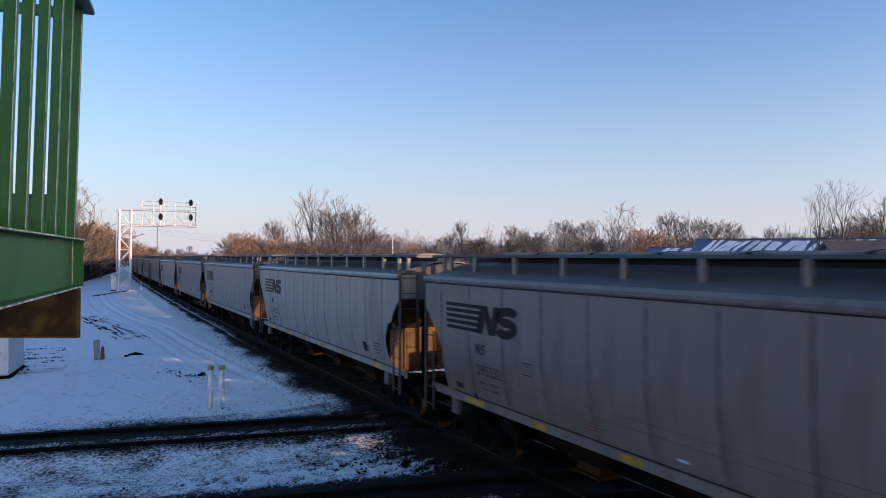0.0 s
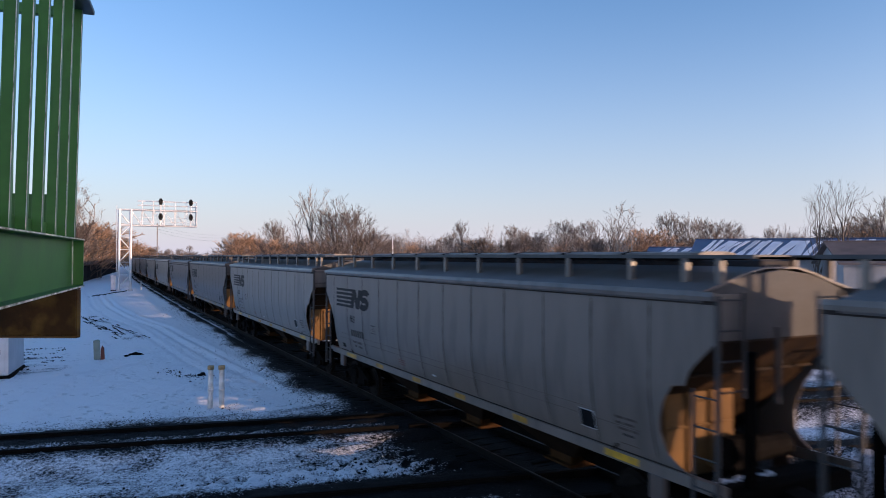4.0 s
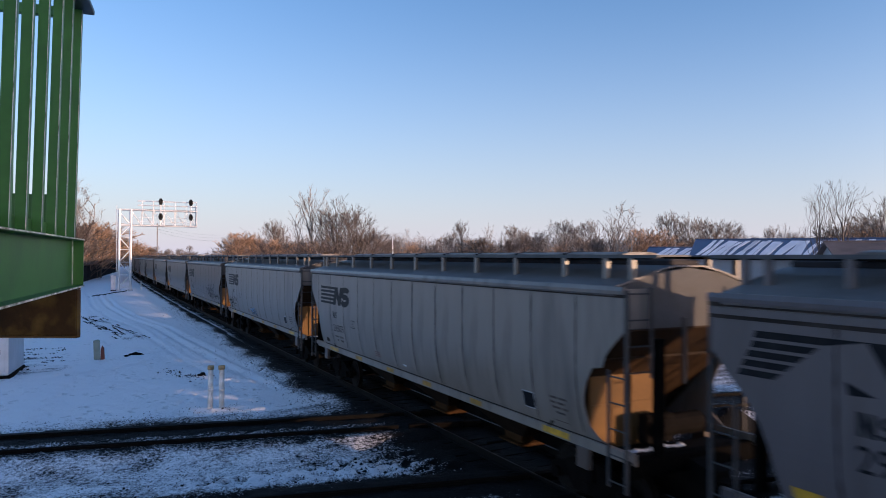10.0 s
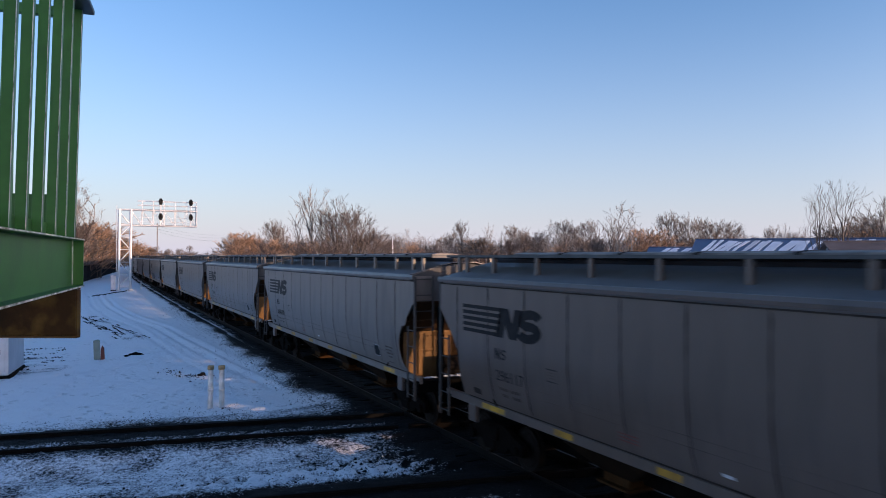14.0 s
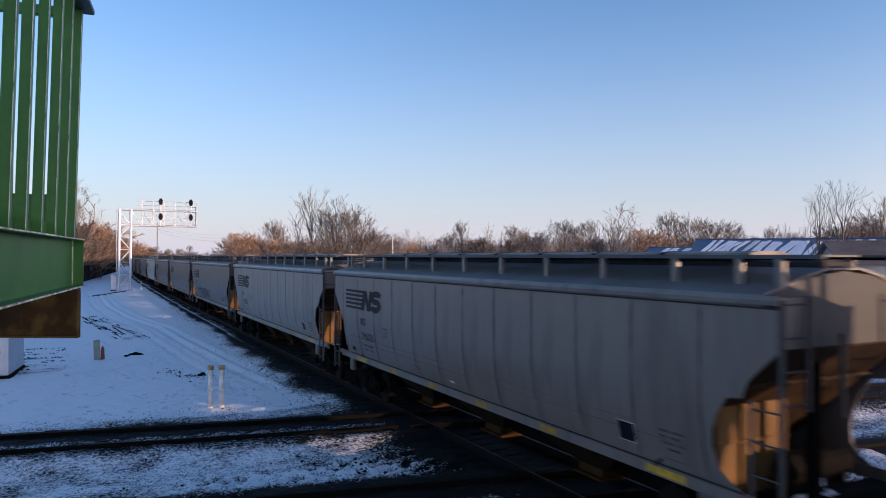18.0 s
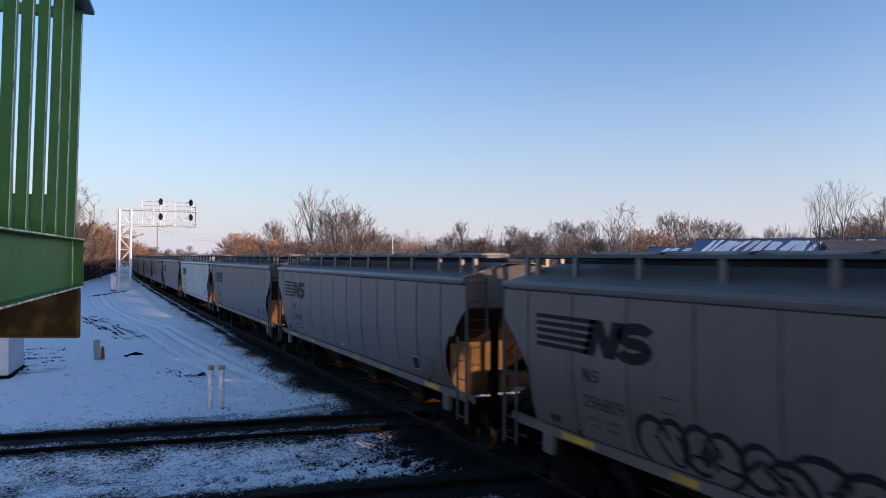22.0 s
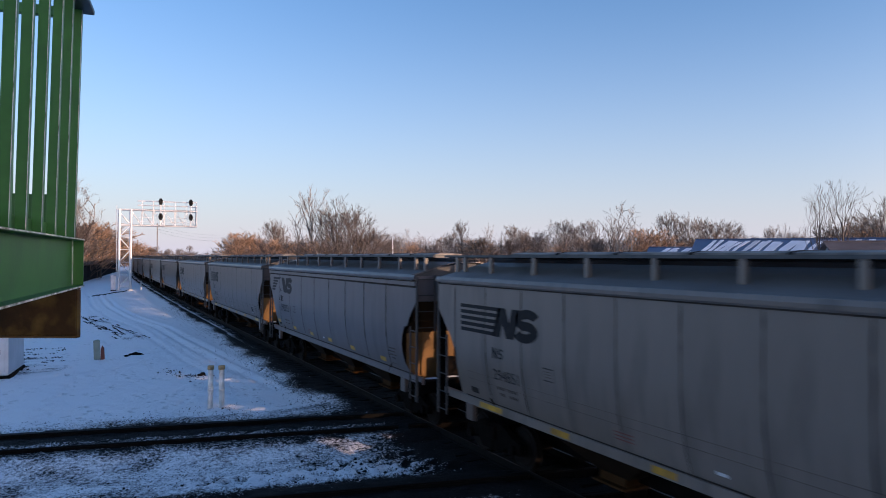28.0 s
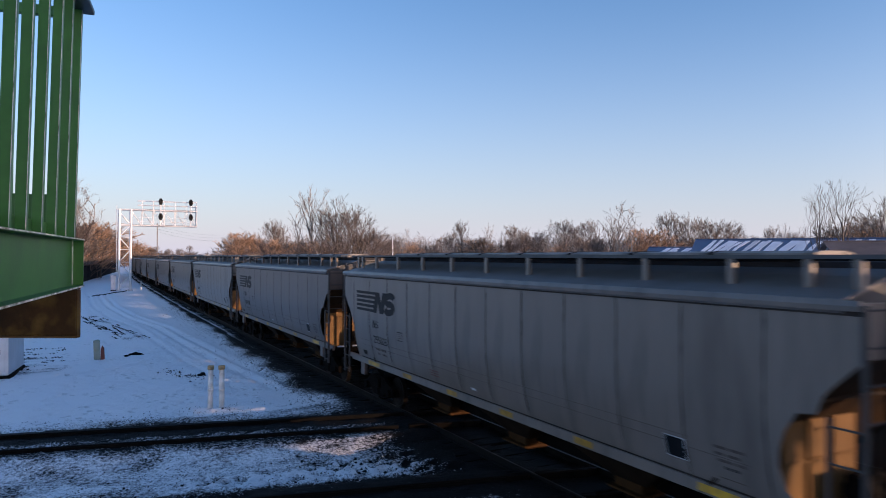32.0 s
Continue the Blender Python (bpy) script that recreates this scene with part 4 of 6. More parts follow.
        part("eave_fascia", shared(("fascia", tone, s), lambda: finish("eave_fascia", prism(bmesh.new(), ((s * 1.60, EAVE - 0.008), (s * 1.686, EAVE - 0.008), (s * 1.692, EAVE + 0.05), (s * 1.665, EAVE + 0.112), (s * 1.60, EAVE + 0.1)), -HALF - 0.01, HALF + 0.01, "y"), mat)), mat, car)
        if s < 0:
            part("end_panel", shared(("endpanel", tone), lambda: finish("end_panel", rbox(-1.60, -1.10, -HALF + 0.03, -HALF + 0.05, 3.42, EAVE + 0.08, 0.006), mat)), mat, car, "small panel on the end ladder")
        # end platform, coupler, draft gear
        part("end_sill", shared(("esill", s), lambda: finish("end_sill", rbox(-1.46, 1.46, min(s * 8.3, s * 8.5), max(s * 8.3, s * 8.5), 1.0, 1.3, 0.015), SHADE_BLACK)), SHADE_BLACK, car)
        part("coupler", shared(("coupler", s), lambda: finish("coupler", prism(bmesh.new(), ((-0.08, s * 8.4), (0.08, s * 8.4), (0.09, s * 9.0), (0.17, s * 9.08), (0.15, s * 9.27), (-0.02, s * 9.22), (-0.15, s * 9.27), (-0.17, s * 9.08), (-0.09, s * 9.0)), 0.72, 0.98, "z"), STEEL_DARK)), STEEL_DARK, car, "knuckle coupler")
        part("brake_hose", shared(("hose", s), lambda: finish("brake_hose", tube(bmesh.new(), [(0.35, s * 8.45, 0.85), (0.33, s * 8.75, 0.55), (0.2, s * 9.05, 0.42), (0.1, s * 9.24, 0.5)], 0.03, 6), UNDER)), UNDER, car)
        for x in (-1, 1):
            # a tall corner post; a low ladder beside it, a second one high on the leading end
            part("corner_post", shared(("cpost", s, x), lambda: finish("corner_post", rbox(x * 1.60 - 0.03, x * 1.60 + 0.03, s * (HALF + 0.02) - 0.03, s * (HALF + 0.02) + 0.03, SILL - 0.42, EAVE + 0.06, 0.006), LADDER)), LADDER, car)
            low = part("ladder", shared(("lad", s), lambda: half_ladder(0.43, SILL - 0.40, 2.73, 5, -s)), LADDER, car, "low side ladder")
            low.location = (x * 1.60, s * (HALF + 0.02), 0)
            if s < 0:
                up = part("grab_ladder", shared(("lad2", s, x), lambda: half_ladder(0.52, 2.62, EAVE + 0.10, 4, x)), LADDER, car)
                up.matrix_basis = pose(x * 1.60, s * (HALF + 0.02), 0, 0, 0, 90)
            part("jacking_pad", shared(("pad", s, x), lambda: finish("jacking_pad", rbox(min(x * 1.36, x * 1.465), max(x * 1.36, x * 1.465), s * 7.27 - 0.16, s * 7.27 + 0.16, SILL - 0.36, SILL + 0.01, 0.012), mat)), mat, car)
        truck(car, s * 6.95)
    # low crown between the walkways: long hatch covers with clamps
    # coaming coloured dark so that it reads as a shaded gap
    part("hatch_coaming", shared("coaming", lambda: finish("hatch_coaming", rbox(-0.34, 0.34, -8.25, 8.25, EAVE + 0.38, EAVE + 0.56, 0.03), ROOFDARK)), ROOFDARK, car)
    for i in range(8):
        y = -6.3 + 1.8 * i
        part("hatch_cover", shared("hatch", lambda: finish("hatch_cover", prism(bmesh.new(), ((-0.42, 4.54), (0.42, 4.54), (0.42, 4.635), (0.24, 4.665), (-0.24, 4.665), (-0.42, 4.635)), -0.86, 0.86, "y"), HATCH)), HATCH, car).location.y = y
        if i < 7:
            part("hatch_clamp", shared("clamp", lambda: finish("hatch_clamp", prism(bmesh.new(), ((-0.44, 4.54), (0.44, 4.54), (0.44, 4.643), (0.2, 4.674), (-0.2, 4.674), (-0.44, 4.643)), -0.035, 0.035, "y"), UNDER)), UNDER, car).location.y = y + 0.9
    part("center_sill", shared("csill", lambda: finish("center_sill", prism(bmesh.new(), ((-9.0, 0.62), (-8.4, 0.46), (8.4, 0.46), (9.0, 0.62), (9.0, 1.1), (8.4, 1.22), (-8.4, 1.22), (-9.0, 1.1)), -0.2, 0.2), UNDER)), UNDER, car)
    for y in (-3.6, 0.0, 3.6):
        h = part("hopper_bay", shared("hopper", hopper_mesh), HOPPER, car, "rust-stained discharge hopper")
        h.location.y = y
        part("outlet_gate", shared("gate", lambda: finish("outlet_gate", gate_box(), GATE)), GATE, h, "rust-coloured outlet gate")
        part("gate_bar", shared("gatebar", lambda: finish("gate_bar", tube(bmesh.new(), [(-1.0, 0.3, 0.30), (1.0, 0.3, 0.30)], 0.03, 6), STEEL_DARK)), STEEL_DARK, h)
    # brake wheel on the trailing end
    bm = bmesh.new()
    tube(bm, [(0.75 + 0.27 * math.cos(a * math.pi / 8), HALF + 0.12, 2.5 + 0.27 * math.sin(a * math.pi / 8)) for a in range(17)], 0.02, 5)
    for k in range(4):
        a = k * math.pi / 2
        tube(bm, [(0.75, HALF + 0.12, 2.5), (0.75 + 0.27 * math.cos(a), HALF + 0.12, 2.5 + 0.27 * math.sin(a))], 0.014, 5)
    part("brake_wheel", shared("brakewheel", lambda: finish("brake_wheel", bm, UNDER)), UNDER, car)
    # paint work on the near side; trailing end is at +HALF
    T = HALF
    ink = BLACK
    if style == "stripes":
        for k in range(5):
            z = 3.515 - 0.130 * k
            decal("emblem_stripe", [[(T - 1.12 - 0.006 * k, z), (T - 2.86 + 0.05 * k, z), (T - 2.83 + 0.05 * k, z - 0.078), (T - 1.125 - 0.006 * k, z - 0.078)]], ink, car)
        decal("emblem_block", [[(T - 2.50, 2.91), (T - 2.70, 3.515), (T - 3.00, 3.515), (T - 3.14, 3.22), (T - 3.24, 3.515), (T - 3.53, 3.515), (T - 3.31, 2.91), (T - 3.03, 2.91), (T - 2.89, 3.19), (T - 2.79, 2.91)]], ink, car, "bold slanted black emblem shape")
        rounded_stroke("emblem_block", car, ink, T - 3.74, 3.215, 0.30, 0.235, 0.145)
    else:
        Q = T - 0.23
        for k in range(4):
            z = 3.51 - 0.125 * k
            decal("emblem_stripe", [[(Q - 0.48 + 0.07 * k, z), (Q - 1.42 + 0.17 * k, z), (Q - 1.30 + 0.17 * k, z - 0.085), (Q - 0.44 + 0.07 * k, z - 0.085)]], ink, car)
        decal("emblem_stripe", [[(Q - 0.52, 3.640), (Q - 2.05, 3.640), (Q - 1.50, 3.550), (Q - 0.49, 3.550)]], ink, car)
        decal("emblem_block", [[(Q - 1.76, 3.180), (Q - 2.12, 3.050), (Q - 1.80, 3.030)], [(Q - 2.42, 3.040), (Q - 2.02, 3.640), (Q - 2.52, 3.640), (Q - 2.76, 3.320), (Q - 2.84, 3.640), (Q - 3.18, 3.640), (Q - 2.98, 3.010), (Q - 2.66, 3.010)]], ink, car, "bold slanted black emblem shape")
        rounded_stroke("emblem_block", car, ink, Q - 3.42, 3.325, 0.33, 0.24, 0.155)
        part("eave_beam", shared(("eavebeam", tone), lambda: finish("eave_beam", prism(bmesh.new(), ((-1.66, EAVE - 0.17), (-1.60, EAVE - 0.17), (-1.60, EAVE - 0.075), (-1.66, EAVE - 0.075)), -HALF, HALF, "y"), mat)), mat, car)
        # dark strip, slightly proud, just below the eave beam
        part("eave_groove", shared("beamstrip", lambda: finish("eave_groove", prism(bmesh.new(), ((-1.632, EAVE - 0.225), (-1.60, EAVE - 0.225), (-1.60, EAVE - 0.172), (-1.632, EAVE - 0.172)), -HALF, HALF, "y"), SEAM)), SEAM, car)
    # reporting mark as plain shapes, weight and date stencils too small to read
    mk0, mh, mw = (T - 2.48, 0.225, 0.20) if style == "stripes" else (T - 2.13, 0.27, 0.22)
    mz, pen = (2.45, 0.05) if style == "stripes" else (2.60, 0.07)
    decal("stencil_mark", [bar(mk0, mk0 - pen, mz, mz + mh), bar(mk0 - mw + pen, mk0 - mw, mz, mz + mh), [(mk0, mz + mh), (mk0 - pen * 1.3, mz + mh), (mk0 - mw, mz), (mk0 - mw + pen * 1.3, mz)]], DARKSTENCIL, car)
    rounded_stroke("stencil_mark", car, DARKSTENCIL, mk0 - mw - 0.135, mz + mh / 2, 0.075, mh * 0.40, pen * 0.5)
    for k, (a, w) in enumerate(((2.53, 0.34), (2.95, 0.36), (2.60, 0.22), (2.98, 0.32))):
        for j in range(4):
            decal("stencil_line", [bar(T - a - w * j / 4, T - a - w * (j + 0.72) / 4, 1.80 - 0.13 * (k // 2), 1.86 - 0.13 * (k // 2))], STREAK, car)
    decal("stencil_line", [bar(T - 4.29, T - 4.60, 2.485, 2.51)], FADED, car)
    decal("stencil_line", [bar(T - 4.29, T - 4.60, 2.26, 2.28)], FADED, car)
    for k in range(3):
        decal("stencil_line", [bar(T - 4.36, T - 4.54, 2.43 - 0.05 * k, 2.445 - 0.05 * k)], STREAK, car)
    decal("consolidated_stencil", [bar(T - 4.27, T - 4.285, 2.26, 2.51), bar(T - 4.605, T - 4.62, 2.26, 2.51)], STREAK, car)
    for k, cuts in enumerate(((0, 0.22, 0.26, 0.5), (0, 0.15, 0.2, 0.42), (0.04, 0.3, 0.34, 0.5), (0.14, 0.24, 0.27, 0.38))):
        z = 1.98 - 0.092 * k
        decal("stencil_line", [bar(-T + 2.08 - cuts[0], -T + 2.08 - cuts[1], z, z + 0.04), bar(-T + 2.08 - cuts[2], -T + 2.08 - cuts[3], z, z + 0.04)], STREAK if k < 3 else FADED, car)
    decal("stencil_line", [bar(-T + 2.05, -T + 1.62, 1.56, 1.575)], STREAK, car)
    for k in range(3):
        decal("stencil_line", [bar(T - 6.1, T - 6.55, 1.72 - 0.06 * k, 1.74 - 0.06 * k)], RED, car, "faded red stencil")
    if style == "stripes":
        decal("placard_edge", [bar(-T + 3.003, -T + 2.617, 1.637, 1.963)], WHITE, car, "white border of a dark placard")
        bm = bmesh.new()
        bm.faces.new([bm.verts.new((-(side_x(z) + 0.010), y, z)) for y, z in bar(-T + 2.99, -T + 2.63, 1.65, 1.95)])
        part("placard", bm, BLACK, car, "dark square placard")
    decal("sticker", [bar(T - 8.15, T - 8.35, 1.58, 1.63)], WHITE, car, "white sticker")
    decal("vent_plate", [bar(T - 1.37, T - 1.68, 1.54, 1.67)], SEAM, car, "dark rusty patch")
    for y, w in ((T - 1.70, 0.90), (T - 4.3, 0.55), (T - 6.9, 0.5), (T - 9.3, 0.5), (T - 11.8, 0.5), (T - 14.6, 0.8)):
        bm = bmesh.new()
        if style == "stripes":
            box(bm, -1.446, -1.439, y - w, y, SILL + 0.03, SILL + 0.14)
        else:
            bm.faces.new([bm.verts.new((-(side_x(z) + 0.007), q, z)) for q, z in bar(y + 0.5, y + 0.05, 1.53 if w < 0.9 else 1.64, 1.66 if w < 0.9 else 1.78)])
        part("reflector", bm, YELLOW if style == "stripes" and w < 0.8 else BRIGHT_YELLOW, car, "yellow reflective strip")
    return car


# ---- the train: tone, emblem, figures, extra paint, offset along the train ----
FIRST = -1
TRAIN = [
    ("tan", "stripes", "", (), -0.13),
    ("grey", "stripes", "295332", (), -0.21),
    ("pale", "stripes", "295252", (), -0.01),
    ("light", "stripes", "", (), 0.08),
    ("grey", "stripes", "", (), 0.15),
    ("light", "stripes", "295292", (), 0.31),
    ("tan", "stripes", "297896", (), 0.46),
    ("blue", "block", "298229", (), -0.12),
    ("light", "stripes", "295075", (), -0.41),
    ("light", "stripes", "295301", ("blue_tag",), -0.35),
    ("tan", "stripes", "296117", ("big_tag",), -0.27),
    ("grey", "stripes", "", (), -0.23),
    ("grey", "stripes", "295026", (), -0.21),
    ("grey", "stripes", "296035", (), -0.07),
    ("light", "stripes", "295082", (), -0.15),
    ("tan", "stripes", "296809", ("low_tag",), -0.06),
    ("tan", "stripes", "297018", (), 0.09),
    ("tan", "stripes", "297961", (), 0.19),
    ("white", "stripes", "", (), 0.34),
    ("grey", "stripes", "294851", (), 0.58),
    ("blue", "block", "298203", (), -0.12),
    ("tan", "stripes", "297969", (), -0.48),
    ("grey", "stripes", "295026", (), -0.35),
    ("tan", "stripes", "", (), -0.03),
    ("light", "stripes", "", (), -0.03),
    ("grey", "stripes", "", (), -0.03),
    ("tan", "stripes", "", (), -0.03),
    ("grey", "stripes", "", (), -0.03),
    ("light", "stripes", "", (), -0.03),
    ("grey", "stripes", "", (), -0.03),
    ("tan", "stripes", "", (), -0.03),
    ("grey", "stripes", "", (), -0.03),
    ("light", "stripes", "", (), -0.03),
]
CARS, KITS = [], {}
START, SPEED = 7.26, 11.964
for i, (tone, style, figures, extras, shift) in enumerate(TRAIN):
    if (tone, style) not in KITS:
        KITS[tone, style] = hopper_car(tone, style)
        if style == "block":
            KITS[tone, style].scale = (1, 0.94, 1)
    CARS.append(None)
# copies first, while the kits carry only what all cars of their kind share
used = set()
for i, (tone, style, figures, extras, shift) in enumerate(TRAIN):
    kit = KITS[tone, style]
    if (tone, style) in used:
        CARS[i] = copy_thing(kit, pose(0, 0, 0))
    used.add((tone, style))
used = set()
for i, (tone, style, figures, extras, shift) in enumerate(TRAIN):
    if (tone, style) not in used:
        CARS[i] = KITS[tone, style]
        used.add((tone, style))
    car = CARS[i]
    if figures:
        lettering(figures, car, HALF - (2.46 if style == "stripes" else 2.10), 2.005 if style == "stripes" else 2.20, 0.325 if style == "stripes" else 0.44, DARKSTENCIL if style == "stripes" else BLACK, "stencilled car number")
    else:
        for k in range(6):
            decal("stencil_figure", [bar(HALF - 2.47 - 0.19 * k, HALF - 2.60 - 0.19 * k, 2.01, 2.22)], FADED, car)
    if "big_tag" in extras:
        for k, (a, b, c, d, n) in enumerate(((-5.6, -2.4, 2.1, 2.75, 3), (-5.2, -2.6, 1.5, 2.4, 3), (-6.9, -5.0, 1.75, 2.05, 3), (-4.6, -2.7, 1.6, 2.2, 4))):
            squiggle(car, "graffiti", a, b, c, d, TAG_BLACK, 5 + k, n, 0.028, "sprayed black scrawl")
        tagged(car, "dusty warm grey covered hopper with a large black graffiti scrawl")
    if "blue_tag" in extras:
        for k in range(2):
            squiggle(car, "graffiti", 0.3 - 0.2 * k, 1.4, 1.5, 1.95, TAG_BLUE if k == 0 else TAG_BLACK, 15 + k, 3 + k, 0.04, "sprayed pale blue scrawl")
        tagged(car, "pale grey covered hopper with a small blue graffiti scrawl")
        for k in range(3):
            squiggle(car, "graffiti", HALF - 2.35 + 0.2 * k, HALF - 1.25 + 0.1 * k, 1.62 + 0.1 * k, 2.25 - 0.1 * k, TAG_BLACK, 60 + k, 2 + k % 2, 0.022, "sprayed black scrawl")
    if "low_tag" in extras:
        for a, zc, ry, rz, a0, a1 in ((4.05, 1.78, 0.34, 0.36, 15, 250), (4.45, 1.86, 0.28, 0.30, -60, 170), (4.95, 1.84, 0.30, 0.34, 20, 300), (5.35, 1.80, 0.34, 0.36, -80, 150), (5.95, 1.86, 0.30, 0.30, 30, 330), (6.35, 1.70, 0.36, 0.34, -100, 160), (6.75, 1.98, 0.36, 0.22, -20, 170), (7.35, 1.72, 0.42, 0.44, -30, 200), (7.95, 1.66, 0.34, 0.36, 10, 190), (8.55, 1.88, 0.30, 0.24, 20, 380), (8.75, 1.58, 0.40, 0.16, 200, 350)):
            arch(car, HALF - a, zc, ry, rz, a0, a1, 0.055)
        for k in range(7):
            y = HALF - 4.3 - 0.58 * k
            squiggle(car, "graffiti", y - 0.42, y, 1.48 + 0.06 * (k % 3), 2.0 + 0.08 * (k % 2), TAG_BLACK, 25 + k, 1 + k % 2, 0.03, "sprayed black scrawl")
        tagged(car, "warm grey covered hopper with graffiti along its lower side")


# ---- green steel deck corner beside the camera ----
def deck_corner():
    t = thing("steel_deck", "corner of a raised green-painted steel deck with upright bars", "platform", at=pose(-0.408, 4.318, 0, 0, 0, -7.5))
    bm = bmesh.new()
    prism(bm, ((-0.012, 4.315), (0.0, 4.315), (0.0, 4.69), (-0.012, 4.69)), -3.3, 2.29, "y")
    part("web", bm, GREEN, t)
    for z0, z1, nm in ((4.69, 4.703, "top_flange"), (4.300, 4.315, "bottom_flange")):
        part(nm, prism(bmesh.new(), ((-0.012, z0), (0.088, z0), (0.088, z1), (-0.012, z1)), -3.3, 2.30, "y"), GREEN, t)
    # pale strips paint the glint on the flange edges; likewise on the bars
    for z0, z1 in ((4.6925, 4.7005), (4.302, 4.313)):
        part("worn_edge", box(bmesh.new(), 0.087, 0.0905, -3.3, 2.30, z0, z1), GLINT, t, "pale strip painting the glint along the flange")
    part("end_plate", box(bmesh.new(), 0.0, 0.086, 2.275, 2.288, 4.3155, 4.6895), GREEN, t)
    part("weld_bead", tube(bmesh.new(), [(0.004, 2.27, 4.32 + 0.037 * k) for k in range(11)], 0.006, 6), GLINT, t, "weld bead with its glint painted on")
    # upright bars, leaning out a little
    for y in (-2.15, -1.7, -1.25, -0.8, -0.35, 0.10, 0.50, 0.95, 1.42, 1.84, 2.27):
        ob = part("upright_bar", shared("upright", lambda: finish("upright_bar", rbox(-0.031, 0.031, -0.031, 0.031, 0, 1.94, 0.004), GREEN)), GREEN, t)
        ob.matrix_basis = pose(-0.010, y, 4.704, 0, 1.3, 0)
        part("worn_edge", shared("glintedge", lambda: finish("worn_edge", box(bmesh.new(), 0.029, 0.0325, -0.0325, -0.027, 0, 2.0), GLINT)), GLINT, ob, "pale strip painting the sunlit edge")
    part("kick_plate", box(bmesh.new(), -0.045, -0.035, -3.2, 2.0, 4.70, 4.80), GREEN, t)
    part("far_kick_plate", box(bmesh.new(), -2.6, -0.05, 2.25, 2.258, 4.70, 5.07), GREEN, t)
    part("top_rail", rbox(-0.08, 0.145, -3.2, 2.36, 6.63, 6.675, 0.006), CAPBLUE, t, "dark cap plate over the bars")
    part("far_rail", rbox(-2.6, -0.06, 2.26, 2.32, 6.56, 6.645, 0.006), GREEN, t)
    for x in (-0.46, -1.0, -1.55, -2.1, -2.55):
        part("far_bar", shared("farbar", lambda: finish("far_bar", rbox(-0.02, 0.02, -0.02, 0.02, 4.70, 6.57, 0.004), GREEN)), GREEN, t).location = (x, 2.29, 0)
    part("far_web", box(bmesh.new(), -2.6, -0.013, 2.276, 2.289, 4.316, 4.69), GREEN, t)
    part("deck_plate", box(bmesh.new(), -2.6, -0.05, -3.2, 2.27, 4.640, 4.660), STEEL_DARK, t)
    # brown cross beam that carries it, and its columns
    b = thing("support_beam", "brown steel beam under the green deck, with painted sunlit patches", "beam", at=pose(-0.043, 6.549, 0, 0, 0, -27.3))
    part("beam_web", rbox(-3.0, 0.0, -0.05, -0.03, 3.895, 4.28, 0.004), BROWN, b)
    for z0, z1 in ((3.878, 3.896), (4.281, 4.297)):
        part("beam_flange", rbox(-3.0, 0.0, -0.07, 0.0, z0, z1, 0.003), BROWN, b)
    # thin orange strip paints sunlight along the lower flange
    part("bottom_edge", box(bmesh.new(), -3.0, 0.0, -0.0725, -0.0702, 3.880, 3.893), OCHRE, b, "orange strip painting the sunlit flange edge")
    part("beam_end", rbox(-0.012, 0.004, -0.062, -0.005, 3.896, 4.28, 0.003), BROWN, b)
    for x in (-1.75, -2.95):
        part("column", box(bmesh.new(), x - 0.09, x + 0.09, -0.06, 0.12, -0.4, 3.88), BROWN, b)
    # the frame's other beam, behind the eye
    part("column", box(bmesh.new(), -2.2, -2.0, -6.5, -6.3, -0.4, 4.30), BROWN, b)


deck_corner()


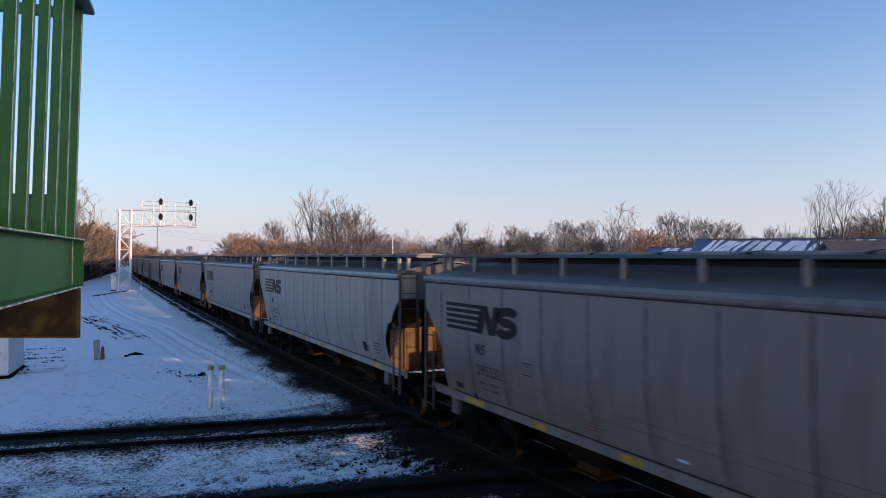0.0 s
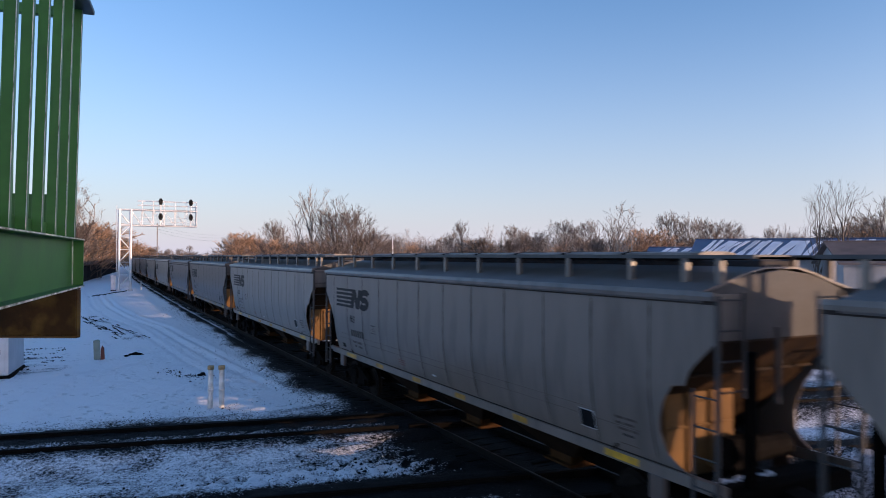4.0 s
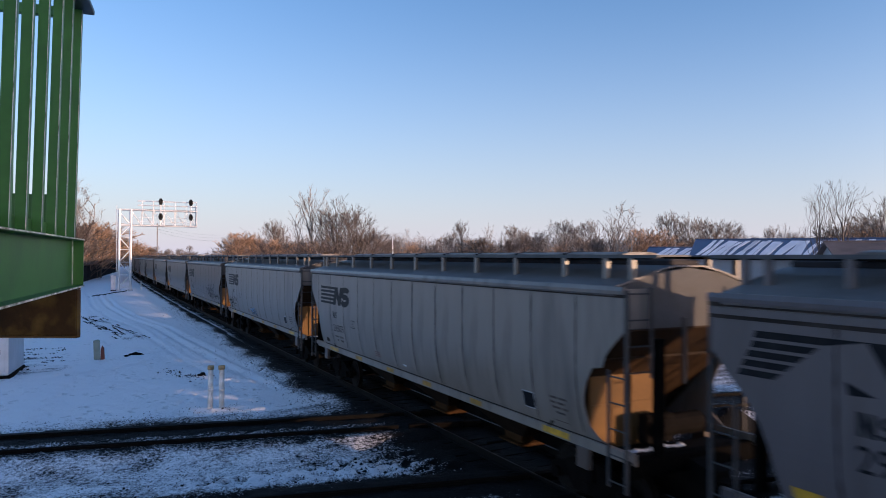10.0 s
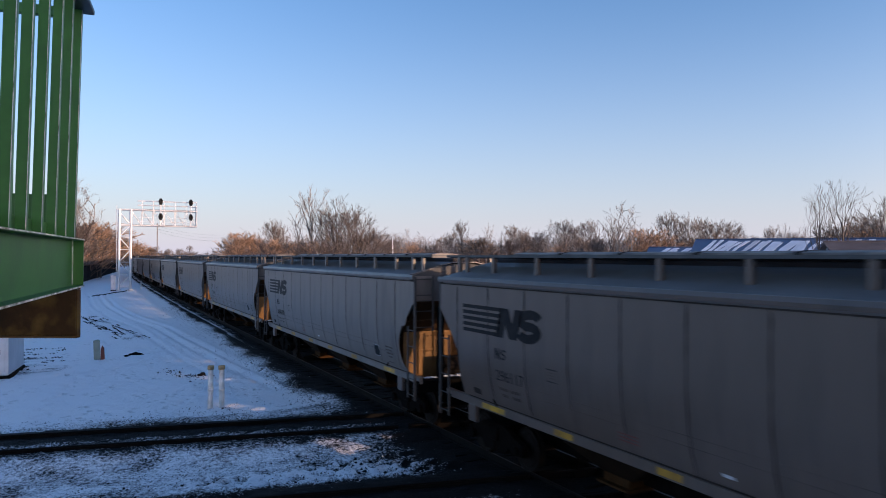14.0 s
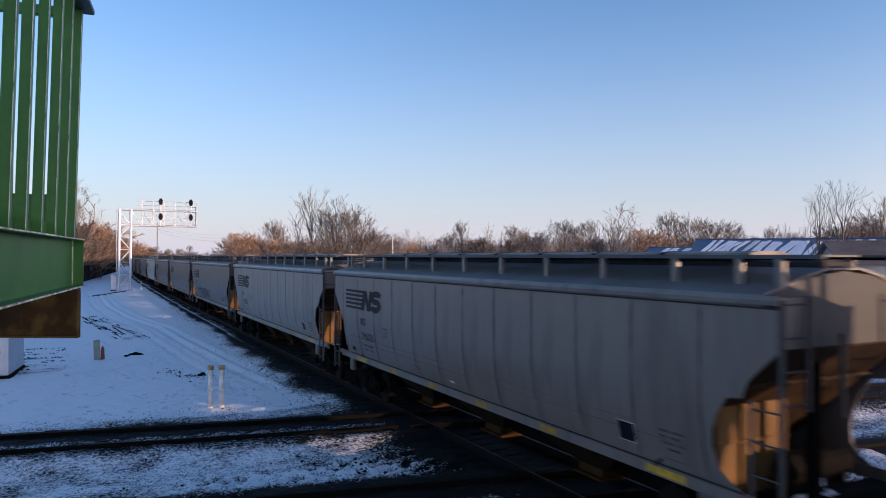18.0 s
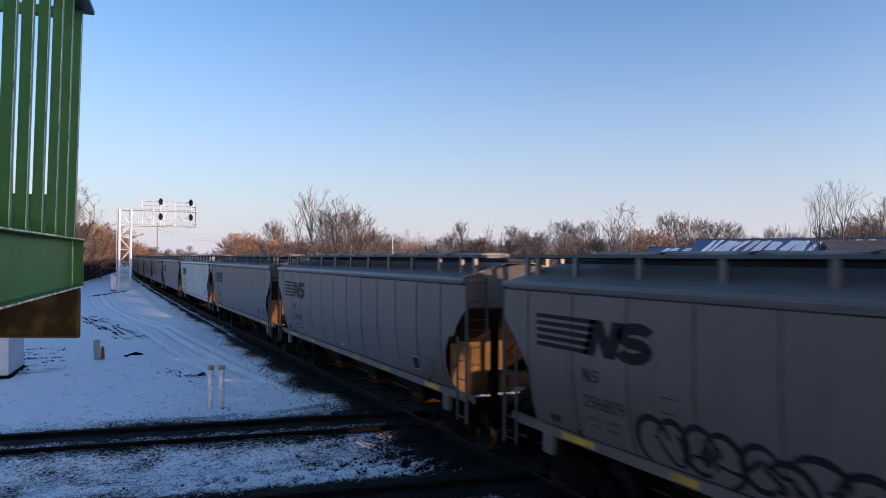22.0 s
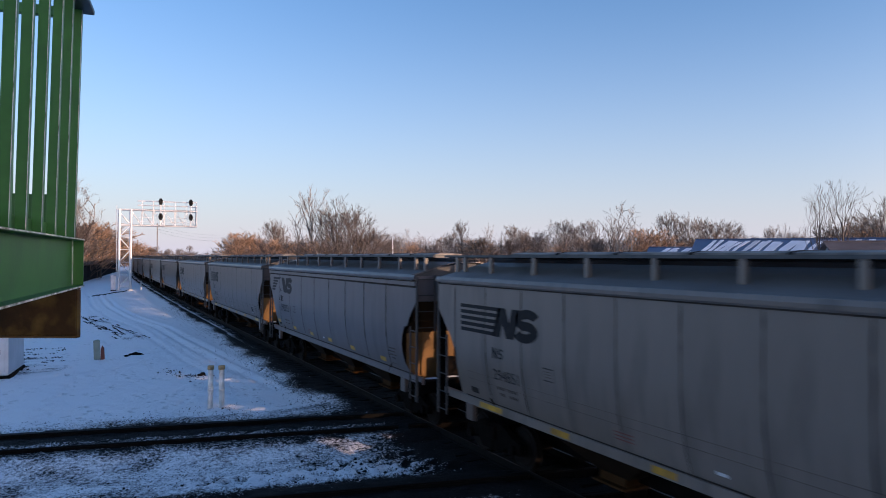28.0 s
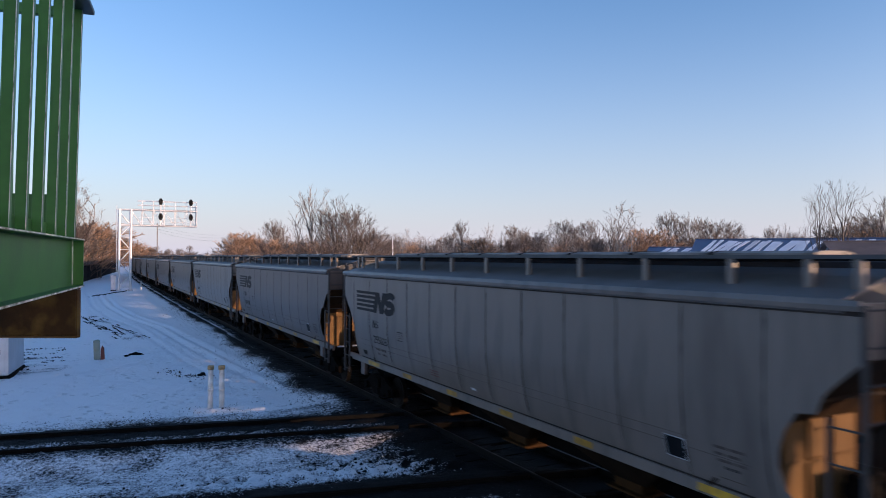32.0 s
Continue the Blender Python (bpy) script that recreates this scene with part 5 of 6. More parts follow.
# ---- cantilever signal gantry over the line ----
def gantry():
    t = thing("signal_gantry", "silver lattice cantilever signal bridge standing in the snow", "signal gantry")
    Y0, Y1, X0, X1 = 105.7, 107.0, 3.98, 5.44
    for x in (X0, X1):
        for y in (Y0, Y1):
            part("column", tube(bmesh.new(), [(x, y, -0.35), (x, y, 11.1)], 0.14, 8), SILVER, t)
            part("footing", rbox(x - 0.3, x + 0.3, y - 0.3, y + 0.3, -0.6, -0.1, 0.03), CABINET, t, "concrete footing")
    k = 0
    for z in np.arange(0.2, 10.4, 1.75):
        for y in (Y0, Y1):
            a, b = (X0, X1) if k % 2 == 0 else (X1, X0)
            part("brace", tube(bmesh.new(), [(a, y, z), (b, y, z + 1.75)], 0.05, 5), SILVER, t)
            part("tie_bar", tube(bmesh.new(), [(X0, y, z), (X1, y, z)], 0.035, 5), SILVER, t)
        for x in (X0, X1):
            part("brace", tube(bmesh.new(), [(x, Y0, z), (x, Y1, z + 1.75)], 0.03, 5), SILVER, t)
        k += 1
    for z in (8.85, 11.05):
        for y in (Y0, Y1):
            part("chord", tube(bmesh.new(), [(X0 - 0.2, y, z), (14.25, y, z)], 0.09, 6), SILVER, t)
    n = 6
    for i in range(n + 1):
        x = X1 + (14.15 - X1) * i / n
        for y in (Y0, Y1):
            part("web_bar", tube(bmesh.new(), [(x, y, 8.85), (x, y, 11.05)], 0.04, 5), SILVER, t)
            if i < n:
                x2 = X1 + (14.15 - X1) * (i + 1) / n
                part("web_bar", tube(bmesh.new(), [(x, y, 11.05), (x2, y, 8.85)], 0.035, 5), SILVER, t)
        part("cross_bar", tube(bmesh.new(), [(x, Y0, 8.85), (x, Y1, 8.85)], 0.04, 5), SILVER, t)
        if x > 6.2:
            part("rail_post", tube(bmesh.new(), [(x, Y0, 11.05), (x, Y0, 12.37)], 0.045, 5), SILVER, t)
    part("walkway", box(bmesh.new(), X1, 14.1, Y0 + 0.1, Y1 - 0.1, 11.14, 11.18), GALV, t)
    part("lower_walkway", box(bmesh.new(), X1, 14.1, Y0 + 0.3, Y1 - 0.3, 8.95, 8.99), GALV, t)
    for z in (11.75, 12.35):
        part("handrail", tube(bmesh.new(), [(6.35, Y0, z), (14.15, Y0, z)], 0.045, 5), SILVER, t)
        part("handrail", tube(bmesh.new(), [(6.35, Y1, z), (14.15, Y1, z)], 0.035, 5), SILVER, t)
    for z in (9.4, 10.0):
        part("handrail", tube(bmesh.new(), [(6.35, Y0, z), (14.15, Y0, z)], 0.025, 5), SILVER, t)
    part("end_frame", box(bmesh.new(), 14.12, 14.2, Y0, Y1, 8.9, 11.9), SILVER, t)
    # access ladder on the outer side
    bm = bmesh.new()
    for y in (Y0 - 0.1, Y0 + 0.35):
        tube(bm, [(X0 - 0.35, y, 0.4), (X0 - 0.35, y, 11.6)], 0.025, 5)
    for i in range(34):
        tube(bm, [(X0 - 0.35, Y0 - 0.1, 0.6 + i * 0.32), (X0 - 0.35, Y0 + 0.35, 0.6 + i * 0.32)], 0.015, 4)
    part("access_ladder", bm, SILVER, t)
    for i in range(4):
        part("ladder_bracket", tube(bmesh.new(), [(X0 - 0.42, Y0, 2.6 + 2.8 * i), (X0, Y0, 2.6 + 2.8 * i)], 0.03, 5), SILVER, t)
    # colour-light heads: a post with an upper and a lower head
    for x in (9.25, 13.3):
        mast = part("signal_mast", tube(bmesh.new(), [(x, Y0 - 0.35, 8.9), (x, Y0 - 0.35, 12.4)], 0.07, 8), SILVER, t)
        for z in (12.28, 10.15):
            head = part("signal_head", shared("head", signal_head), SIGBLACK, mast, "black signal head with hooded lenses")
            head.location = (x, Y0 - 0.45, z)
            part("backing", shared("backing", lambda: finish("backing", prism(bmesh.new(), [(0.29 * math.cos(a * math.pi / 8), 0.47 * math.sin(a * math.pi / 8)) for a in range(16)], 0.0, 0.03, "y"), SIGBLACK)), SIGBLACK, mast).location = (x, Y0 - 0.45, z)


def signal_head():
    bm = bmesh.new()
    box(bm, -0.16, 0.16, 0.0, 0.25, -0.46, 0.46)
    for z in (-0.30, 0.0, 0.30):
        pts = [(0.13 * math.cos(a), 0.13 * math.sin(a)) for a in np.linspace(-0.5, math.pi + 0.5, 10)]
        ins = [(0.115 * math.cos(a), 0.115 * math.sin(a)) for a in np.linspace(-0.5, math.pi + 0.5, 10)][::-1]
        poly = pts + ins
        prism(bm, [(p, q + z) for p, q in poly], -0.38, 0.0, "y")
    return finish("signal_head", bm, SIGBLACK)


gantry()


# ---- equipment on the snow ----
def cabinet(x0, x1, y0, y1, h, label, rz=0):
    t = thing("equipment_cabinet", label, "equipment cabinet", at=pose(x1, y0, -0.36, 0, 0, rz))
    w, d = x1 - x0, y1 - y0
    part("base", rbox(-w - 0.05, 0.05, -0.05, d + 0.05, 0, 0.18, 0.02), UNDER, t)
    part("body", rbox(-w, 0, 0, d, 0.18, h, 0.02), CABINET, t)
    part("roof", rbox(-w - 0.08, 0.08, -0.08, d + 0.08, h, h + 0.08, 0.02), CABINET, t)
    part("door", rbox(-w + 0.15, -0.12, -0.03, -0.002, 0.3, h - 0.12, 0.012), CABINET, t)
    part("door_handle", rbox(-0.32, -0.28, -0.06, -0.03, 1.0, 1.2, 0.008), SIGBLACK, t)
    part("side_plate", rbox(0.002, 0.012, 0.55, 0.85, h - 0.55, h - 0.3, 0.003), UNDER, t)


cabinet(-4.9, -2.72, 32.2, 35.1, 2.5, "silver metal signal equipment cabinet standing in the snow", -6.3)
cabinet(3.0, 3.6, 106.6, 107.2, 2.2, "slim silver equipment cabinet beside the gantry foot")


def pipe(x, y, h, lean):
    t = thing("vent_pipe", "white plastic pipe with a tan cap standing in snow", "pipe", "white pipes", at=pose(x, y, -0.4, 0, lean, 0))
    part("tube", tube(bmesh.new(), [(0, 0, 0), (0, 0, h)], 0.085, 16), PVC, t, smooth=True)
    part("collar", tube(bmesh.new(), [(0, 0, 0.62), (0, 0, 0.74)], 0.095, 16), PVC, t, smooth=True)
    part("cap", tube(bmesh.new(), [(0, 0, h - 0.05), (0, 0, h + 0.07)], 0.105, 16), CAPTAN, t, "tan end cap", smooth=True)


pipe(3.56, 23.2, 1.37, 0.6)
pipe(3.90, 23.08, 1.37, -0.4)

mk = thing("cable_marker", "grey-green cable marker post with a rusty red stake", "marker post", at=pose(0.47, 36.4, -0.35, 0, -2, -15))
part("post", prism(bmesh.new(), ((-0.14, 0), (0.14, 0), (0.14, 0.92), (0.05, 0.97), (-0.14, 0.93)), -0.03, 0.03, "y"), MARKER, mk)
part("stake", prism(bmesh.new(), ((0.15, 0), (0.33, 0), (0.32, 0.55), (0.24, 0.68), (0.17, 0.5)), -0.02, 0.02, "y"), MARKRED, mk, "rusty red stake")


wp = spot(3.68, 108, -0.4)
wm = thing("marker_post", "slim white marker post by the gantry foot", "marker post", at=pose(wp.x, wp.y, -0.4))
part("post", tube(bmesh.new(), [(0, 0, 0), (0, 0, 1.35)], 0.07, 8), PVC, wm)
part("cap", tube(bmesh.new(), [(0, 0, 1.33), (0, 0, 1.42)], 0.085, 8), PVC, wm)
solo("cable", tube(bmesh.new(), [(0.6 + 0.62 * i, 93.0 + 1.75 * i + 0.6 * math.sin(i * 1.9), -0.28) for i in range(8)], 0.07, 6), TIE, "dark cable lying loose on the snow", "cable")


def lump(name, x, y, w, h, label, category, mat, seed):
    rnd = random.Random(seed)
    bm = bmesh.new()
    bmesh.ops.create_icosphere(bm, subdivisions=2, radius=1)
    for v in bm.verts:
        k = 1 + 0.5 * noise.noise(v.co * 1.7 + Vector((seed, 0, 0)))
        v.co = Vector((v.co.x * w * k, v.co.y * w * 0.6 * k, max(-0.1, v.co.z) * h * k))
    solo(name, bm, mat, label, category, at=pose(x, y, -0.34, 0, 0, rnd.uniform(0, 90)))


lump("debris", 2.18, 37.4, 0.35, 0.14, "dark broken tie piece lying in snow", "debris", TIE, 1)
lump("debris", 1.75, 37.1, 0.18, 0.08, "dark scrap lying in snow", "debris", TIE, 2)
lump("rubble", 4.2, 29.6, 0.2, 0.16, "clump of dark soil by the pipes", "debris", STONE, 3)
# dark board fence along the far left of the line
fn = thing("board_fence", "tall dark board fence beside the line", "fence", "", "structure")
fa, fb = Vector((-5.5, 96, 0)), Vector((8.6, 240, 0))
fd = (fb - fa).normalized()
fh = math.degrees(math.atan2(fd.y, fd.x))
board = finish("fence_board", rbox(-1.18, 1.18, -0.04, 0.04, -0.6, 2.55, 0.01), DARKWOOD)
fpost = finish("fence_post", rbox(-0.08, 0.08, -0.08, 0.08, -0.6, 2.7, 0.01), DARKWOOD)
for i in range(60):
    p = fa + fd * (i * 2.42)
    part("fence_board", board, DARKWOOD, fn).matrix_basis = pose(p.x, p.y, 0.08 * math.sin(i * 1.7), 0, 0, fh)
    q = fa + fd * (i * 2.42 + 1.21)
    part("fence_post", fpost, DARKWOOD, fn).matrix_basis = pose(q.x, q.y, 0, 0, 0, fh)


# ---- buildings beyond the train ----
def hall(bearing, dist, length, depth, eave, ridge, turn, roofmat, label, snow, seed):
    p = spot(bearing, dist)
    t = thing("warehouse", label, "building", at=pose(p.x, p.y, -0.4, 0, 0, -bearing + turn))
    L, D = length / 2, depth / 2
    part("wall", prism(bmesh.new(), ((-D, 0), (D, 0), (D, eave), (0, ridge - 0.1), (-D, eave)), -L, L), WALLPANEL, t)
    for s in (-1, 1):
        e = s * (D + 0.4)
        ze = eave - 0.4 * (ridge - eave) / D
        part("roof", prism(bmesh.new(), ((0, ridge), (e, ze), (e, ze + 0.12), (0, ridge + 0.12)), -L - 0.4, L + 0.4), roofmat, t)
    part("ridge_cap", tube(bmesh.new(), [(-L - 0.4, 0, ridge + 0.1), (L + 0.4, 0, ridge + 0.1)], 0.12, 6), roofmat, t)
    for k in range(4):
        x = -L + (k + 0.5) * length / 4
        part("window", box(bmesh.new(), x - 0.8, x + 0.8, -D - 0.03, -D - 0.004, 1.2, 2.6), GLASS_DARK, t)
    rnd = random.Random(seed)
    if snow:
        # snow left in slanting drifts between bare strips
        x = -L
        slope = (ridge - eave) / D
        while x < L - 1.2:
            w = rnd.uniform(0.3, 0.8)
            lean = rnd.uniform(1.5, 2.3)
            r0, r1 = rnd.choice((rnd.uniform(0.02, 0.12), rnd.uniform(0.08, 0.25))), rnd.uniform(0.9, 1.0)
            bm = bmesh.new()
            pts = []
            for f, off in ((r0, lean * (1 - r0)), (0.5, lean * 0.5 + rnd.uniform(-0.2, 0.2)), (r1, lean * (1 - r1))):
                pts.append((min(L, x + off), f))
            left = [(a, f) for a, f in pts]
            right = [(min(L + 0.3, a + w * rnd.uniform(0.6, 1.25)), f) for a, f in pts[::-1]]
            low, top = [], []
            for a, f in left + right:
                yy = -D * f
                zz = ridge - slope * D * f + 0.125
                low.append(bm.verts.new((a, yy, zz))), top.append(bm.verts.new((a, yy, zz + 0.02)))
            bm.faces.new(top)
            for i in range(len(top)):
                j = (i + 1) % len(top)
                bm.faces.new((low[i], low[j], top[j], top[i]))
            part("snow_drift", bm, ROOFSNOW, t, "strip of snow")
            x += w * rnd.uniform(0.85, 1.0) + rnd.choice((0.06, 0.10, 0.16, 0.3))


hall(55.0, 78, 20, 13, 4.9, 6.75, 2.0, ROOFBLUE, "long low warehouse with a blue metal roof under patchy snow", True, 4)
hall(46.2, 96, 7, 9, 4.6, 6.2, -6.0, ROOFBLUE, "small shed with a blue roof and patchy snow", True, 6)
hall(58.3, 66, 4.2, 9, 4.6, 6.2, 14.0, BROWNROOF, "house with a brown shingle roof dusted with snow", False, 8)

# tall block added out of the picture, only to cast shade across the deck
q = Vector((-1.2, 4.2, 0)) + Vector((sun_dir.x, sun_dir.y, 0)).normalized() * 42
bd = thing("depot_building", "tall plain unseen block added to shade the deck", "building", "", "structure", at=pose(q.x, q.y, -0.4, 0, 0, -SUN_AZ))
part("wall", box(bmesh.new(), -3.4, 9.5, 0, 9, 0, 12.6), WALLPANEL, bd)
part("roof", box(bmesh.new(), -3.7, 9.8, -0.3, 9.3, 12.6, 12.85), BROWNROOF, bd)


# ---- distant poles and wires ----
def pole(bearing, dist, h, mat, arms):
    p = spot(bearing, dist)
    t = thing("utility_pole", "slim pole standing beyond the tracks", "utility pole", at=pose(p.x, p.y, -0.4, 0, 0, -bearing))
    part("shaft", tube(bmesh.new(), [(0, 0, 0), (0, 0, h)], 0.16, 8, 0.10), mat, t)
    if arms:
        part("crossarm", rbox(-1.2, 1.2, -0.06, 0.06, h - 0.8, h - 0.65, 0.01), mat, t)
        for x in (-1.05, -0.4, 0.4, 1.05):
            part("insulator", tube(bmesh.new(), [(x, 0, h - 0.65), (x, 0, h - 0.45)], 0.05, 6), PVC, t)
    return p + Vector((0, 0, h - 0.85))


a = pole(4.79, 205, 14.0, POLE, True)
b = pole(10.2, 230, 12.5, POLE, True)
pole(23.12, 150, 9.0, PVC, False)
pole(24.9, 300, 11.0, POLE, True)
for k in range(3):
    bm = bmesh.new()
    pts = []
    for i in range(13):
        u = i / 12
        pts.append(a.lerp(b, u) + Vector((0.5 * (k - 1), 0, 0.1 - 1.0 * 4 * u * (1 - u) - 0.9 * k)))
    solo("overhead_wire", tube(bm, pts, 0.014, 4), WIRE, "thin dark overhead wire between poles", "wire")


# ---- bare winter trees ----
def fast_tubes(name, branches, mat):
    """Three-sided tapered bars in one mesh."""
    verts, faces = [], []
    for pts, r, e, level in branches:
        n = 6 if level == 0 else (4 if level == 1 else 3)
        last = None
        for i, p in enumerate(pts):
            d = (pts[min(i + 1, len(pts) - 1)] - pts[max(i - 1, 0)]).normalized()
            a = d.cross(Vector((0.31, 0.17, 0.93)) if abs(d.z) < 0.9 else Vector((1, 0, 0))).normalized()
            b = d.cross(a)
            rr = r + (e - r) * i / (len(pts) - 1)
            k = len(verts)
            verts += [p + a * (rr * math.cos(2 * math.pi * q / n)) + b * (rr * math.sin(2 * math.pi * q / n)) for q in range(n)]
            if last is not None:
                faces += [(last + q, last + (q + 1) % n, k + (q + 1) % n, k + q) for q in range(n)]
            last = k
    me = bpy.data.meshes.new(name)
    me.from_pydata(verts, [], faces)
    me.materials.append(mat)
    return me


def crown_tree(label, seed, height, limbs, wide, low, bark, twig, fine=0.026, stems=1, droop=0.0, trunk_r=0.014, sub=(6, 8), tip_pts=(4, 5), rise=0.08):
    """Limbs arch from the trunk to points on an egg-shaped crown, and split three times into twigs."""
    rnd = random.Random(seed)
    trunk, limb, twigs = [], [], []
    H = height
    tops = []
    for s in range(stems):
        a = rnd.uniform(0, 6.3)
        lean = 0.0 if stems == 1 else 0.16
        base = Vector((0.25 * math.cos(a), 0.25 * math.sin(a), 0)) * (stems > 1)
        top = Vector((lean * H * math.cos(a), lean * H * math.sin(a), H * rnd.uniform(0.72, 0.9)))
        pts = [base + (top - base) * (i / 6) + Vector((rnd.gauss(0, 0.012), rnd.gauss(0, 0.012), 0)) * H * (0 < i < 6) for i in range(7)]
        trunk.append((pts, H * trunk_r / (1 if stems == 1 else 1.4), 0.035, 0))
        tops.append(pts)
    mid = H * (low + 1) / 2
    for i in range(limbs):
        pts0 = tops[i % stems]
        f = low * 0.8 + (0.95 - low * 0.8) * ((i + rnd.random()) / limbs)
        k = min(5, int(f * 6))
        start = pts0[k].lerp(pts0[k + 1], f * 6 - k)
        az = i * 2.4 + rnd.uniform(-0.5, 0.5)
        el = radians(-5 + 85 * f + rnd.uniform(-12, 12))
        r = wide * H * rnd.uniform(0.8, 1.05)
        end = Vector((r * math.cos(el) * math.cos(az), r * math.cos(el) * math.sin(az), mid + (H - mid) * math.sin(el) * rnd.uniform(0.9, 1.05)))
        end.z = min(max(end.z, start.z + rise * H), 1.02 * H)
        ctrl = start.lerp(end, 0.45) + Vector((0, 0, (0.10 - droop) * H * rnd.uniform(0.3, 1.0))) * (1 if f < 0.7 else 0.2)
        arc = [start * (1 - u) ** 2 + ctrl * 2 * u * (1 - u) + end * u * u for u in (0, 0.25, 0.5, 0.75, 1)]
        arc = [p + Vector((rnd.gauss(0, 0.008), rnd.gauss(0, 0.008), rnd.gauss(0, 0.006))) * H * (0 < n < 4) for n, p in enumerate(arc)]
        limb.append((arc, max(fine * 1.6, H * trunk_r * 0.42 * (1 - 0.5 * f)), fine, 1))
        for _ in range(rnd.randint(*sub)):
            u = rnd.uniform(0.2, 1.0) * 4
            n = min(3, int(u))
            p = arc[n].lerp(arc[n + 1], u - n)
            tan = (arc[n + 1] - arc[n]).normalized()
            d = (tan + Vector((rnd.gauss(0, 0.5), rnd.gauss(0, 0.5), rnd.gauss(0.28, 0.34)))).normalized()
            L = H * rnd.uniform(0.10, 0.21) * (1.15 - u / 8)
            e = p + d * L
            m = p.lerp(e, 0.5) + Vector((rnd.gauss(0, 0.05), rnd.gauss(0, 0.05), rnd.gauss(0, 0.05))) * L
            twigs.append(([p, m, e], fine * 1.15, fine * 0.8, 2))
            for _ in range(rnd.randint(*tip_pts)):
                q = p.lerp(e, rnd.uniform(0.3, 1.0))
                d2 = (d + Vector((rnd.gauss(0, 0.5), rnd.gauss(0, 0.5), rnd.gauss(0.16, 0.36)))).normalized()
                e2 = q + d2 * L * rnd.uniform(0.35, 0.65)
                twigs.append(([q, e2], fine * 0.8, fine * 0.55, 2))
                for _ in range(2):
                    q3 = q.lerp(e2, rnd.uniform(0.3, 0.9))
                    d3 = (d2 + Vector((rnd.gauss(0, 0.45), rnd.gauss(0, 0.45), rnd.gauss(0.15, 0.35)))).normalized()
                    twigs.append(([q3, q3 + d3 * L * rnd.uniform(0.2, 0.4)], fine * 0.6, fine * 0.4, 2))
    t = thing("bare_tree", label, "tree", "bare trees")
    part("trunk", fast_tubes("trunk", trunk, bark), bark, t)
    part("limb_frame", fast_tubes("limb_frame", limb, bark), bark, t)
    part("crown", fast_tubes("crown", twigs, twig), twig, t)
    return t


PALE = crown_tree("tall bare tree with pale slender branches", 3, 16, 11, 0.26, 0.25, BARK_PALE, BARK_PALE, 0.024, trunk_r=0.017, sub=(4, 6), tip_pts=(2, 3))
PALE2 = crown_tree("tall bare tree with pale forked trunk", 12, 16, 12, 0.28, 0.22, BARK_PALE, BARK_PALE, 0.024, 2, trunk_r=0.019, sub=(4, 6), tip_pts=(2, 3))
WIDE_T = crown_tree("dense bare tree with a rounded crown", 7, 14, 24, 0.48, 0.08, BARK_GREY, BARK, 0.022, 3, trunk_r=0.020, sub=(4, 6), tip_pts=(3, 4))
SPARSE = crown_tree("slender bare tree with few fine branches", 31, 12, 16, 0.19, 0.20, BARK_GREY, BARK, 0.009, trunk_r=0.015, sub=(5, 6), tip_pts=(2, 3), rise=0.15)
ROUND = crown_tree("bare brown tree with fine twigs", 5, 14, 20, 0.34, 0.22, BARK_GREY, TWIG_BROWN, 0.030)
ROUND2 = crown_tree("bare brown tree with a broad crown", 9, 14, 20, 0.38, 0.25, BARK_GREY, TWIG_BROWN, 0.030, 2)
BUSH = crown_tree("orange-brown leafless thicket of thin stems", 21, 8, 34, 0.55, 0.02, BARK, TWIG_ORANGE, 0.030, 5, sub=(6, 8))
BUSH2 = crown_tree("reddish brown leafless thicket of fine stems", 22, 8, 34, 0.6, 0.02, BARK, TWIG_BROWN, 0.032, 5, sub=(6, 8))
KITS_USED = set()


def plant(kit, bearing, dist, height, wide=1.0, turn=None):
    p = spot(bearing, dist, -0.4)
    base = {PALE: 16, PALE2: 16, SPARSE: 12, WIDE_T: 14, ROUND: 14, ROUND2: 14, BUSH: 8, BUSH2: 8}[kit]
    k = height / base
    turn = random.uniform(0, 360) if turn is None else turn
    m = pose(p.x, p.y, p.z, 0, 0, turn) @ Matrix.Diagonal((k * wide, k * wide, k, 1))
    if kit.name not in KITS_USED:
        KITS_USED.add(kit.name)
        kit.matrix_basis = m
    else:
        c = copy_thing(kit, pose(0, 0, 0))
        c.matrix_basis = m


